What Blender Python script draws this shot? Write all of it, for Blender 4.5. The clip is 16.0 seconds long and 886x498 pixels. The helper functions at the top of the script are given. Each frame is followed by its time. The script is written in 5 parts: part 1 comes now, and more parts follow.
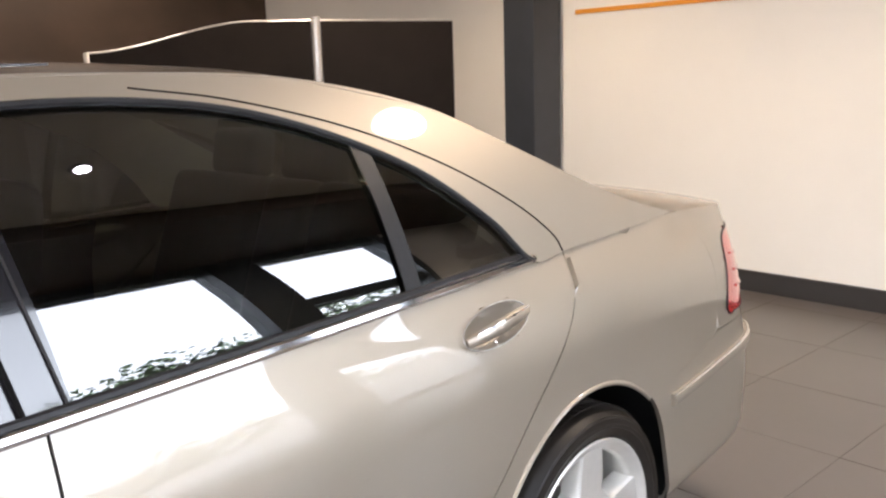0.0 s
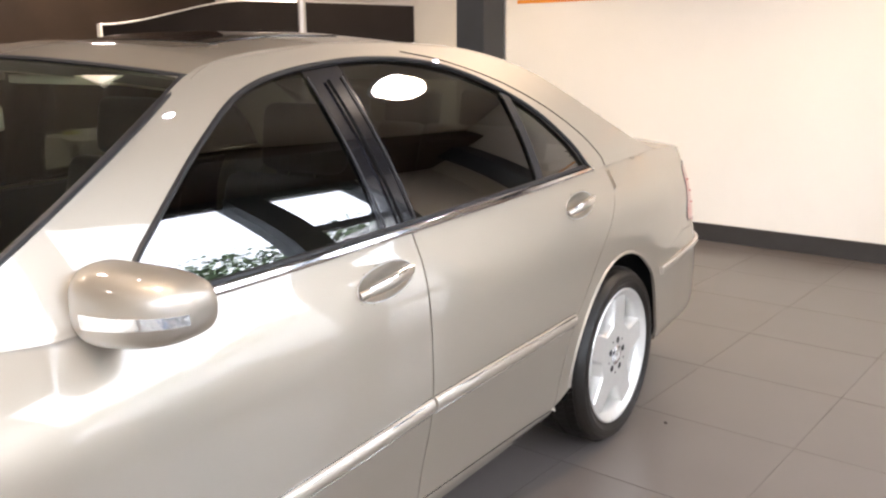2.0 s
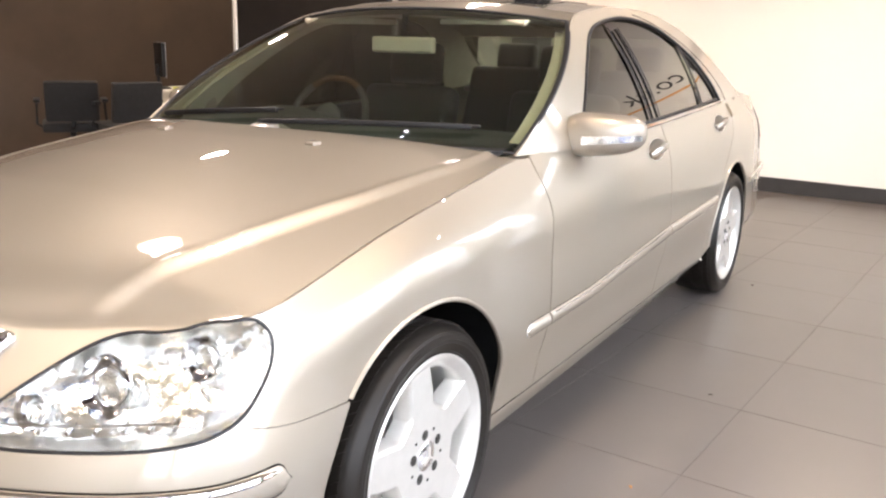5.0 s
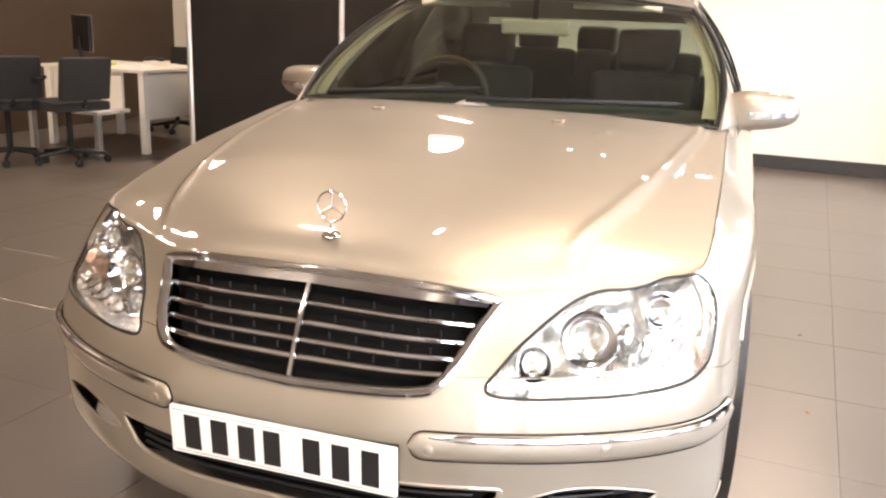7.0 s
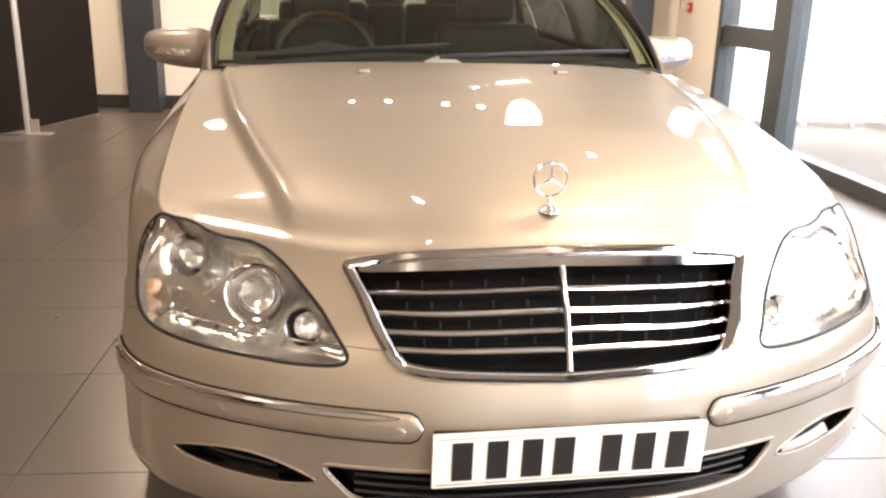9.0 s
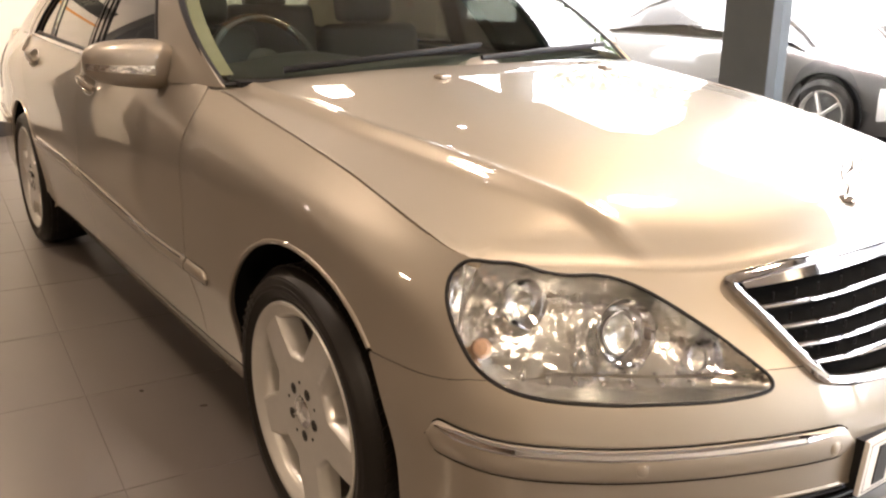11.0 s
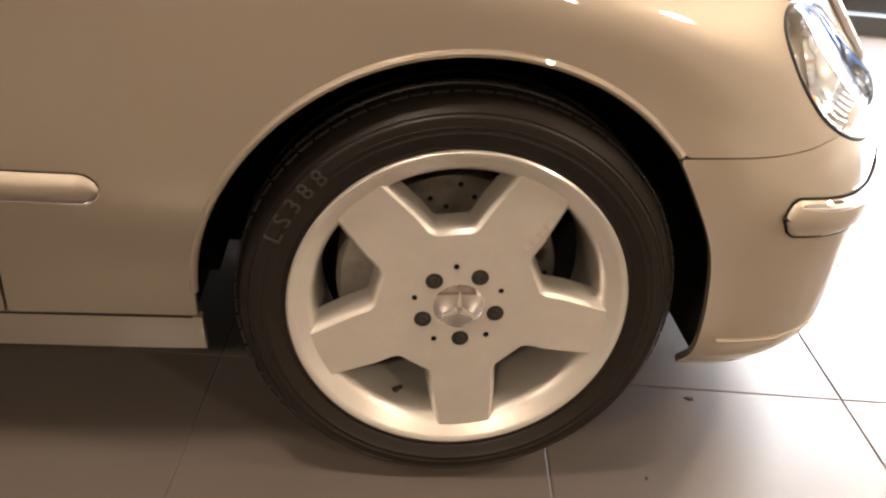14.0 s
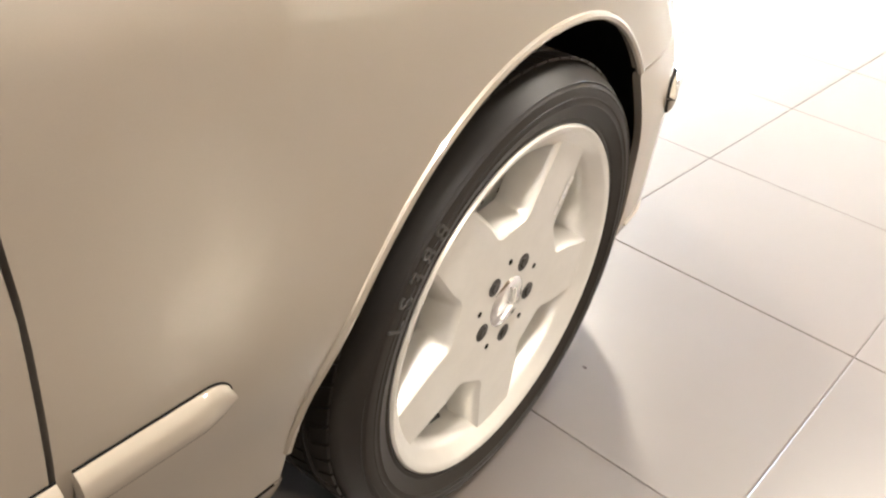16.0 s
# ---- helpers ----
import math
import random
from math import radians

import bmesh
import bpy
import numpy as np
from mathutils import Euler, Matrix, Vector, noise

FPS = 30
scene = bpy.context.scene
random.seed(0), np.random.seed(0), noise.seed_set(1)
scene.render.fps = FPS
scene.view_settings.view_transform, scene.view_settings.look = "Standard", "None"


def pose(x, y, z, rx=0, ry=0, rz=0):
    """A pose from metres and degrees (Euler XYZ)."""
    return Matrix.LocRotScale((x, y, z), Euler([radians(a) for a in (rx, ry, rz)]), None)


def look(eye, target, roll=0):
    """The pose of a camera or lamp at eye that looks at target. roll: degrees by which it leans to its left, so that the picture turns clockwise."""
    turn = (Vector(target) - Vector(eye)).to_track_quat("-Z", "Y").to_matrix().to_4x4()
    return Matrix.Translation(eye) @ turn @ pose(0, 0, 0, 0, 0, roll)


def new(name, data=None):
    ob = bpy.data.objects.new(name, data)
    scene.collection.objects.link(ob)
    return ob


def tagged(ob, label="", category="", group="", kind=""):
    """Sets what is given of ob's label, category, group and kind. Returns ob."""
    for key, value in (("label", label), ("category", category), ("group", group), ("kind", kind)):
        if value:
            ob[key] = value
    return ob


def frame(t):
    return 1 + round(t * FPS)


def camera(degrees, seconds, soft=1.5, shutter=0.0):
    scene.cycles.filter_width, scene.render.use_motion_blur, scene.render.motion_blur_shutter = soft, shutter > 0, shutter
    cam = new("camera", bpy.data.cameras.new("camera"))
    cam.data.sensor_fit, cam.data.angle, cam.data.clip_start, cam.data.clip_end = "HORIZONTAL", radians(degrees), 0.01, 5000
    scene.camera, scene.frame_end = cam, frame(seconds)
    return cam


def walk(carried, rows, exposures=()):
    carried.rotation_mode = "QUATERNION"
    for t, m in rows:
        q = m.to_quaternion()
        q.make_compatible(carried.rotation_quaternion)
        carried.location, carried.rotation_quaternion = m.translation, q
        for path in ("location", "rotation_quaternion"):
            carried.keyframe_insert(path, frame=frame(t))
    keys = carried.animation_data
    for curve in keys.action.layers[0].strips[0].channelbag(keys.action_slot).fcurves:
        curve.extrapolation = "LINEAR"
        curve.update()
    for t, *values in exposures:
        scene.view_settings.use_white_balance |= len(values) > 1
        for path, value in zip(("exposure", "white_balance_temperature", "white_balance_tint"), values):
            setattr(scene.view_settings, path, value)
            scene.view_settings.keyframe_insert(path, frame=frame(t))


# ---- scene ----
cam = camera(54.5, 16.0, soft=2.3)

# seconds, eye, heading (from +y towards +x), tilt down, lean
PATH = [
    (0, (1.419, -1.908, 1.395), 46.76, 11.35, -1.81),
    (0.5, (1.179, -1.877, 1.386), 51.05, 12.72, -2.15),
    (1, (0.818, -1.975, 1.400), 52.82, 13.14, -1.37),
    (1.5, (0.508, -2.091, 1.394), 53.07, 12.79, -1.11),
    (2, (0.191, -2.055, 1.382), 55.18, 12.70, -0.29),
    (2.5, (-0.098, -2.034, 1.361), 56.63, 12.60, 0.01),
    (3, (-0.404, -2.076, 1.377), 57.38, 13.15, 0.24),
    (3.5, (-0.762, -2.063, 1.360), 59.45, 13.27, 0.61),
    (4, (-1.066, -2.084, 1.357), 60.60, 13.71, 0.50),
    (4.5, (-1.354, -2.055, 1.319), 60.53, 13.64, 0.60),
    (5, (-1.576, -1.849, 1.272), 59.40, 13.68, 1.28),
    (5.2, (-1.669, -1.762, 1.288), 58.82, 14.24, 2.07),
    (7.3, (-2.361, -0.618, 1.260), 75.64, 14.82, 1.77),
    (7.5, (-2.387, -0.499, 1.256), 78.25, 14.83, 1.53),
    (8, (-2.413, -0.148, 1.251), 85.82, 15.38, 2.53),
    (8.5, (-2.360, 0.155, 1.236), 92.34, 15.86, 2.19),
    (9, (-2.234, 0.466, 1.216), 99.28, 16.85, 1.46),
    (9.5, (-2.131, 0.813, 1.163), 106.62, 15.37, 2.66),
    (10, (-1.953, 1.142, 1.199), 113.02, 17.20, 2.92),
    (10.2, (-1.890, 1.249, 1.174), 114.98, 16.29, 2.60),
    (12.3, (-0.747, 2.087, 1.218), 151.93, 21.91, 0.58),
    (12.5, (-0.611, 2.141, 1.196), 156.96, 22.05, 1.17),
    (13, (-0.368, 2.138, 1.108), 165.81, 23.33, 2.17),
    (13.5, (-0.137, 2.049, 1.032), 175.28, 26.00, 4.17),
    (14, (0.154, 1.941, 0.975), 186.67, 27.80, 5.37),
    (14.5, (0.411, 1.783, 0.955), 199.85, 29.66, 6.81),
    (15, (0.615, 1.585, 0.956), 214.97, 31.07, 9.25),
    (15.5, (0.761, 1.449, 0.951), 227.77, 30.54, 8.88),
    (16, (0.825, 1.298, 0.964), 237.67, 32.14, 8.00),
]


def aim(eye, heading, down, lean):
    h, d = radians(heading), radians(down)
    way = Vector((math.sin(h) * math.cos(d), math.cos(h) * math.cos(d), -math.sin(d)))
    return look(eye, Vector(eye) + way, lean)


EXPOSURES = [(0.0, 3.56, 6130, 24), (2.5, 3.80, 6150, 24), (5.0, 3.98, 6200, 24), (7.5, 4.19, 6670, 25), (10.0, 4.17, 6720, 25), (12.5, 3.96, 6950, 26), (13.5, 4.46, 6850, 26), (14.5, 5.18, 6420, 20), (15.4, 5.54, 5690, 18), (16.0, 5.70, 5580, 15)]
walk(cam, [(t, aim(e, h, d, r)) for t, e, h, d, r in PATH], EXPOSURES)

# the room stands slightly turned against the car
TURN = radians(-4.5)
ROOM = Matrix.Rotation(TURN, 4, "Z")

# ---- world and lights ----
world = bpy.data.worlds.new("world")
scene.world = world
world.use_nodes = True
wn, wl = world.node_tree.nodes, world.node_tree.links
sky = wn.new("ShaderNodeTexSky")
sky.sky_type = "NISHITA"
sky.sun_disc = False
sky.sun_elevation, sky.sun_rotation = radians(65), radians(20)
sky.air_density, sky.dust_density = 1.0, 4.0
veil = wn.new("ShaderNodeHueSaturation")  # thin white cloud over the whole sky
veil.inputs["Saturation"].default_value, veil.inputs["Value"].default_value = 0.06, 2.7
wl.new(sky.outputs[0], veil.inputs["Color"])
wl.new(veil.outputs[0], wn["Background"].inputs[0])
wn["Background"].inputs[1].default_value = 0.15


def lamp(name, kind, m, energy, colour, **more):
    data = bpy.data.lights.new(name, kind)
    data.energy, data.color = energy, colour
    for k, v in more.items():
        if k == "size":
            data.size = v
        if k == "size_y":
            data.shape, data.size_y = "RECTANGLE", v
        if k == "angle":
            data.angle = v
        if k == "radius":
            data.shadow_soft_size = v
        if k == "cone":
            data.spot_size, data.spot_blend = v, 0.6
    ob = new(name, data)
    ob.matrix_world = m
    return ob


lamp("sun", "SUN", look((4, 6, 16), (0, 0, 0)), 1.0, (1.0, 0.98, 0.95), angle=radians(16))
# warm ceiling downlights, in the room's own measure, with their radius
# the x = -3.2 row and (.8, 5.2) are unseen, added at the same spacing
DOWNLIGHTS = [(4.7, 2.05, .17, 17), (4.8, -1.08, .17, 15), (.8, 1.56, .17, 2.2), (.3, -1.15, .17, 12), (4.45, 5.45, .15, 6), (.8, 5.2, .15, 18),
              (-3.2, 1.6, .17, 8), (-3.2, -1.2, .17, 20), (-3.2, 4.8, .15, 24)]
for dx, dy, dr, watt in DOWNLIGHTS:
    lamp("downlight_lamp", "SPOT", ROOM @ look((dx, dy, 3.2), (dx, dy, 0)), watt, (1.0, 0.82, 0.52), radius=dr, cone=radians(140))

# ---- materials ----


def material(name, colour, rough=0.5, metal=0.0, var=0.0, scale=8.0, bump=0.0, bump_scale=60.0, coat=0.0, coat_rough=0.03,
             rough_var=0.0, alpha=1.0, transmission=0.0, ior=1.5, emit=None, strength=0.0, spec=0.5, island=0.0, detail=6.0, world_space=False):
    m = bpy.data.materials.new(name)
    m.use_nodes = True
    n, l = m.node_tree.nodes, m.node_tree.links
    b = n["Principled BSDF"]
    b.inputs["Base Color"].default_value = (*colour, 1)
    b.inputs["Roughness"].default_value = rough
    b.inputs["Metallic"].default_value = metal
    b.inputs["Coat Weight"].default_value = coat
    b.inputs["Coat Roughness"].default_value = coat_rough
    b.inputs["Transmission Weight"].default_value = transmission
    b.inputs["IOR"].default_value = ior
    b.inputs["Specular IOR Level"].default_value = spec
    b.inputs["Alpha"].default_value = alpha
    if emit:
        b.inputs["Emission Color"].default_value = (*emit, 1)
        b.inputs["Emission Strength"].default_value = strength
    co = n.new("ShaderNodeNewGeometry" if world_space else "ShaderNodeTexCoord")
    co_out = co.outputs["Position" if world_space else "Object"]
    if var or rough_var:
        tex = n.new("ShaderNodeTexNoise")
        tex.inputs["Scale"].default_value = scale
        tex.inputs["Detail"].default_value = detail
        tex.inputs["Roughness"].default_value = 0.62
        l.new(co_out, tex.inputs["Vector"])
        fac = tex.outputs["Fac"]
        if var:
            ramp = n.new("ShaderNodeMapRange")
            ramp.inputs["From Min"].default_value, ramp.inputs["From Max"].default_value = 0.0, 1.0
            ramp.inputs["To Min"].default_value, ramp.inputs["To Max"].default_value = max(0.05, 1 - 2.4 * var), 1 + 2.4 * var
            l.new(fac, ramp.inputs["Value"])
            last = ramp.outputs["Result"]
            if island:
                info = n.new("ShaderNodeObjectInfo")
                r2 = n.new("ShaderNodeMapRange")
                r2.inputs["To Min"].default_value, r2.inputs["To Max"].default_value = 1 - island, 1 + island
                l.new(info.outputs["Random"], r2.inputs["Value"])
                mu = n.new("ShaderNodeMath")
                mu.operation = "MULTIPLY"
                l.new(last, mu.inputs[0])
                l.new(r2.outputs["Result"], mu.inputs[1])
                last = mu.outputs[0]
            mix = n.new("ShaderNodeVectorMath")
            mix.operation = "SCALE"
            mix.inputs[0].default_value = colour
            l.new(last, mix.inputs["Scale"])
            l.new(mix.outputs["Vector"], b.inputs["Base Color"])
        if rough_var:
            rr = n.new("ShaderNodeMapRange")
            rr.inputs["From Min"].default_value, rr.inputs["From Max"].default_value = 0.0, 1.0
            rr.inputs["To Min"].default_value, rr.inputs["To Max"].default_value = max(0.02, rough - 2.2 * rough_var), rough + 2.2 * rough_var
            l.new(fac, rr.inputs["Value"])
            l.new(rr.outputs["Result"], b.inputs["Roughness"])
    if bump:
        t2 = n.new("ShaderNodeTexNoise")
        t2.inputs["Scale"].default_value = bump_scale
        t2.inputs["Detail"].default_value = 4
        l.new(co_out, t2.inputs["Vector"])
        bp = n.new("ShaderNodeBump")
        bp.inputs["Strength"].default_value = bump
        bp.inputs["Distance"].default_value = 0.01
        l.new(t2.outputs["Fac"], bp.inputs["Height"])
        l.new(bp.outputs["Normal"], b.inputs["Normal"])
    return m


PAINT = material("champagne_paint", (0.375, 0.330, 0.272), rough=0.52, metal=0.84, var=0.03, scale=900, coat=1.0, coat_rough=0.012, rough_var=0.03)
PAINT.node_tree.nodes["Principled BSDF"].inputs["Coat IOR"].default_value = 1.62
# paler than the tyre's rubber, to set its raised writing off
WRITING = material("writing_rubber", (0.030, 0.027, 0.023), rough=0.5, var=0.2, scale=60)
CHROME = material("chrome", (0.82, 0.82, 0.83), rough=0.08, metal=1.0, rough_var=0.03, scale=20)
ALLOY = material("silver_alloy", (0.56, 0.54, 0.50), rough=0.38, metal=0.55, var=0.04, scale=30, coat=0.6, coat_rough=0.12)
RUBBER = material("tyre_rubber", (0.010, 0.0078, 0.006), rough=0.46, spec=0.26, var=0.12, scale=60)
BLACK = material("black_plastic", (0.012, 0.012, 0.013), rough=0.45, spec=0.3, var=0.2, scale=40)
DARK = material("shadow_black", (0.006, 0.006, 0.006), rough=0.9, spec=0.08, var=0.2, scale=30)
GLOSSBLACK = material("black_gloss_trim", (0.01, 0.01, 0.012), rough=0.12, coat=1.0, var=0.1, scale=30)
LEATHER = material("dark_leather", (0.052, 0.053, 0.053), rough=0.5, var=0.12, scale=25)
CREAM = material("cream_lining", (0.62, 0.55, 0.42), rough=0.75, var=0.06, scale=14, bump=0.1, bump_scale=250)
WOOD = material("walnut_trim", (0.10, 0.045, 0.02), rough=0.25, var=0.45, scale=18, coat=0.8)
STEEL = material("brake_steel", (0.42, 0.40, 0.37), rough=0.4, metal=0.9, var=0.3, scale=40)
BOLT = material("bolt_recess_shade", (0.03, 0.027, 0.024), rough=0.55, metal=0.4, var=0.2, scale=80)
BRAKEDUST = material("caliper_grey", (0.30, 0.28, 0.26), rough=0.6, metal=0.4, var=0.25, scale=30)
PLATE = material("plate_white", (0.80, 0.80, 0.77), rough=0.3, var=0.03, scale=10, coat=0.4)
REDLAMP = material("red_lamp", (0.36, 0.012, 0.010), rough=0.12, coat=1.0, var=0.1, scale=40)
AMBER = material("amber_lamp", (0.62, 0.40, 0.27), rough=0.2, coat=0.8, var=0.1, scale=30)
WHITELAMP = material("clear_lamp", (0.75, 0.74, 0.72), rough=0.12, coat=1.0, var=0.05, scale=60)
REFLECTOR = material("lamp_reflector", (0.80, 0.80, 0.78), rough=0.16, metal=0.95, rough_var=0.08, scale=45, bump=0.6, bump_scale=30)


def glass(name, tint, rough=0.0, gloss=1.0):
    """A thin pane: tinted see-through with a mirror-like gloss that grows at glancing angles."""
    m = bpy.data.materials.new(name)
    m.use_nodes = True
    n, l = m.node_tree.nodes, m.node_tree.links
    n.remove(n["Principled BSDF"])
    tr, gl, mx = n.new("ShaderNodeBsdfTransparent"), n.new("ShaderNodeBsdfGlossy"), n.new("ShaderNodeMixShader")
    tr.inputs[0].default_value = (*tint, 1)
    gl.inputs["Roughness"].default_value = rough
    gl.inputs["Color"].default_value = (1, 1, 1, 1)
    fr = n.new("ShaderNodeLayerWeight")
    pw = n.new("ShaderNodeMath")
    pw.operation = "POWER"
    pw.inputs[1].default_value = 4.0
    l.new(fr.outputs["Facing"], pw.inputs[0])
    mu = n.new("ShaderNodeMath")
    mu.operation, mu.use_clamp = "MULTIPLY_ADD", True
    mu.inputs[1].default_value, mu.inputs[2].default_value = 1 - .045 * gloss, .045 * gloss
    l.new(pw.outputs[0], mu.inputs[0])
    l.new(mu.outputs[0], mx.inputs[0])
    l.new(tr.outputs[0], mx.inputs[1])
    l.new(gl.outputs[0], mx.inputs[2])
    l.new(mx.outputs[0], n["Material Output"].inputs["Surface"])
    return m


SIDEGLASS = glass("tinted_side_glass", (0.20, 0.21, 0.20), gloss=3.4)
SCREEN = glass("windscreen_glass", (0.52, 0.58, 0.52), gloss=1.3)
LENS = glass("lamp_lens", (0.93, 0.93, 0.92), gloss=1.3)
PANE = glass("shopfront_glass", (0.76, 0.80, 0.79), gloss=1.0)

WALL = material("cream_wall_paint", (0.82, 0.775, 0.69), rough=0.75, var=0.025, scale=1.2, bump=0.05, bump_scale=180)
DARKWALL = material("dark_brown_wall", (0.072, 0.047, 0.031), rough=0.55, var=0.15, scale=2.0, bump=0.05, bump_scale=120)
CEILING = material("ceiling_board", (0.54, 0.49, 0.42), rough=0.85, var=0.03, scale=1.5)
SKIRT = material("dark_skirting", (0.035, 0.032, 0.030), rough=0.5, var=0.12, scale=9)
STEELPAINT = material("slate_painted_steel", (0.032, 0.036, 0.042), rough=0.45, var=0.1, scale=5)
FRAMEPAINT = material("grey_green_frame", (0.050, 0.061, 0.067), rough=0.4, var=0.08, scale=5)
PANEL = material("dark_fabric_panel", (0.013, 0.0095, 0.008), rough=0.85, spec=0.2, var=0.18, scale=3, bump=0.2, bump_scale=500)
ALU = material("brushed_aluminium", (0.62, 0.60, 0.57), rough=0.35, metal=0.7, var=0.06, scale=40)
TILE = material("brown_grey_tile", (0.098, 0.083, 0.073), rough=0.34, spec=0.75, var=0.07, scale=1.6, island=0.035, detail=9.0, world_space=True)
GROUT = material("tile_joint", (0.088, 0.076, 0.068), rough=0.9, var=0.2, scale=12)
WHITEDESK = material("white_desk_laminate", (0.75, 0.71, 0.64), rough=0.4, var=0.03, scale=6)
CHAIRCLOTH = material("black_chair_cloth", (0.014, 0.013, 0.013), rough=0.85, var=0.25, scale=30)
ORANGE = material("orange_stripe", (0.80, 0.32, 0.03), rough=0.5, var=0.04, scale=8)
INK = material("black_lettering", (0.012, 0.012, 0.013), rough=0.4, var=0.1, scale=20)
TARMAC = material("forecourt_paving", (0.062, 0.053, 0.047), rough=0.85, var=0.12, scale=1.5, bump=0.2, bump_scale=90)
BLUE = material("blue_car_paint", (0.02, 0.12, 0.42), rough=0.25, metal=0.3, coat=1.0, var=0.05, scale=300)
GREYCAR = material("grey_car_paint", (0.05, 0.047, 0.044), rough=0.4, metal=0.2, coat=1.0, var=0.05, scale=300)
BLACKCAR = material("black_car_paint", (0.012, 0.012, 0.014), rough=0.25, coat=1.0, var=0.05, scale=300)
BRICK = material("red_brick", (0.30, 0.15, 0.10), rough=0.9, var=0.25, scale=6)
ROOFTILE = material("roof_tile", (0.14, 0.085, 0.065), rough=0.9, var=0.25, scale=8)
LEAF = material("leaves", (0.05, 0.085, 0.03), rough=0.7, var=0.4, scale=4)
BARK = material("bark", (0.10, 0.07, 0.05), rough=0.9, var=0.3, scale=12)
WHITEPAINT = material("white_paint", (0.80, 0.80, 0.78), rough=0.5, var=0.03, scale=8)
REDPLASTIC = material("red_plastic", (0.60, 0.03, 0.02), rough=0.35, var=0.05, scale=20)
GLOW = material("lamp_glow", (1, 1, 1), emit=(1.0, 0.90, 0.74), strength=6.0)
COOLGLOW = material("spot_glow", (1, 1, 1), emit=(0.97, 0.97, 1.0), strength=9.0)


# ---- mesh helpers ----


def link(name, bm, mat, parent=None, label="", smooth=True, sharp=40):
    me = bpy.data.meshes.new(name)
    bmesh.ops.recalc_face_normals(bm, faces=bm.faces[:])
    bm.to_mesh(me)
    bm.free()
    me.materials.append(mat)
    ob = new(name, me)
    if smooth:
        me.shade_smooth()
        me.set_sharp_from_angle(angle=radians(sharp))
    if parent:
        ob.parent = parent
    if label:
        tagged(ob, label)
    return ob


def part(name, bm, mat, parent, label="", smooth=True, sharp=40):
    return link(name, bm, mat, parent, label, smooth, sharp)


def empty(name, m=None, label="", category="", group="", kind=""):
    ob = new(name)
    ob.empty_display_size = 0.1
    if m is not None:
        ob.matrix_world = m
    return tagged(ob, label, category, group, kind)


def box(x0, y0, z0, x1, y1, z1, bevel=0.0, bm=None, m=None):
    b = bmesh.new()
    bmesh.ops.create_cube(b, size=1)
    bmesh.ops.transform(b, matrix=Matrix.Translation(((x0 + x1) / 2, (y0 + y1) / 2, (z0 + z1) / 2)) @
                        Matrix.Diagonal((x1 - x0, y1 - y0, z1 - z0, 1)), verts=b.verts)
    if bevel:
        bmesh.ops.bevel(b, geom=b.edges[:], offset=bevel, segments=2, affect="EDGES", profile=0.7)
    if m is not None:
        bmesh.ops.transform(b, matrix=m, verts=b.verts)
    if bm is None:
        return b
    add(bm, b)
    return bm


def add(bm, other, m=None):
    """Joins other into bm."""
    if m is not None:
        bmesh.ops.transform(other, matrix=m, verts=other.verts)
    me = bpy.data.meshes.new("tmp")
    other.to_mesh(me)
    other.free()
    bm.from_mesh(me)
    bpy.data.meshes.remove(me)
    return bm


def cr(pts, t):
    """A smooth curve through the points; t counts points."""
    pts = np.asarray(pts, float)
    n = len(pts)
    t = min(max(t, 0.0), n - 1.0)
    i = min(int(t), n - 2)
    f = t - i
    p1, p2 = pts[i], pts[i + 1]
    p0 = pts[i - 1] if i else 2 * p1 - p2
    p3 = pts[i + 2] if i + 2 < n else 2 * p2 - p1
    return 0.5 * ((2 * p1) + (p2 - p0) * f + (2 * p0 - 5 * p1 + 4 * p2 - p3) * f * f + (3 * p1 - p0 - 3 * p2 + p3) * f ** 3)


def tube(points, r, seg=8, closed=False, bm=None, flat=1.0):
    """A bar of round section along points."""
    b = bm or bmesh.new()
    P = [Vector(p) for p in points]
    rings = []
    n = len(P)
    up = Vector((0, 0, 1))
    for i in range(n):
        a, c = (P[i - 1], P[(i + 1) % n]) if closed else (P[max(i - 1, 0)], P[min(i + 1, n - 1)])
        d = (c - a).normalized()
        s = d.cross(up)
        s = s.normalized() if s.length > 1e-4 else Vector((1, 0, 0))
        q = s.cross(d).normalized()
        rr = r(i / max(n - 1, 1)) if callable(r) else r
        rings.append([b.verts.new(P[i] + (s * math.cos(k * math.tau / seg) + q * math.sin(k * math.tau / seg) * flat) * rr) for k in range(seg)])
    for i in range(n if closed else n - 1):
        A, B = rings[i], rings[(i + 1) % n]
        for k in range(seg):
            b.faces.new((A[k], A[(k + 1) % seg], B[(k + 1) % seg], B[k]))
    if not closed:
        b.faces.new(rings[0][::-1])
        b.faces.new(rings[-1])
    return b


def lathe(profile, seg=64, axis="Y", closed=False):
    """Turns (radius, along) pairs round an axis."""
    b = bmesh.new()
    rings = []
    for r, a in profile:
        ring = []
        for k in range(seg):
            c, s = math.cos(k * math.tau / seg) * r, math.sin(k * math.tau / seg) * r
            ring.append(b.verts.new((c, a, s) if axis == "Y" else (c, s, a)))
        rings.append(ring)
    for i in range(len(rings) if closed else len(rings) - 1):
        A, B = rings[i], rings[(i + 1) % len(rings)]
        for k in range(seg):
            b.faces.new((A[k], A[(k + 1) % seg], B[(k + 1) % seg], B[k]))
    return b


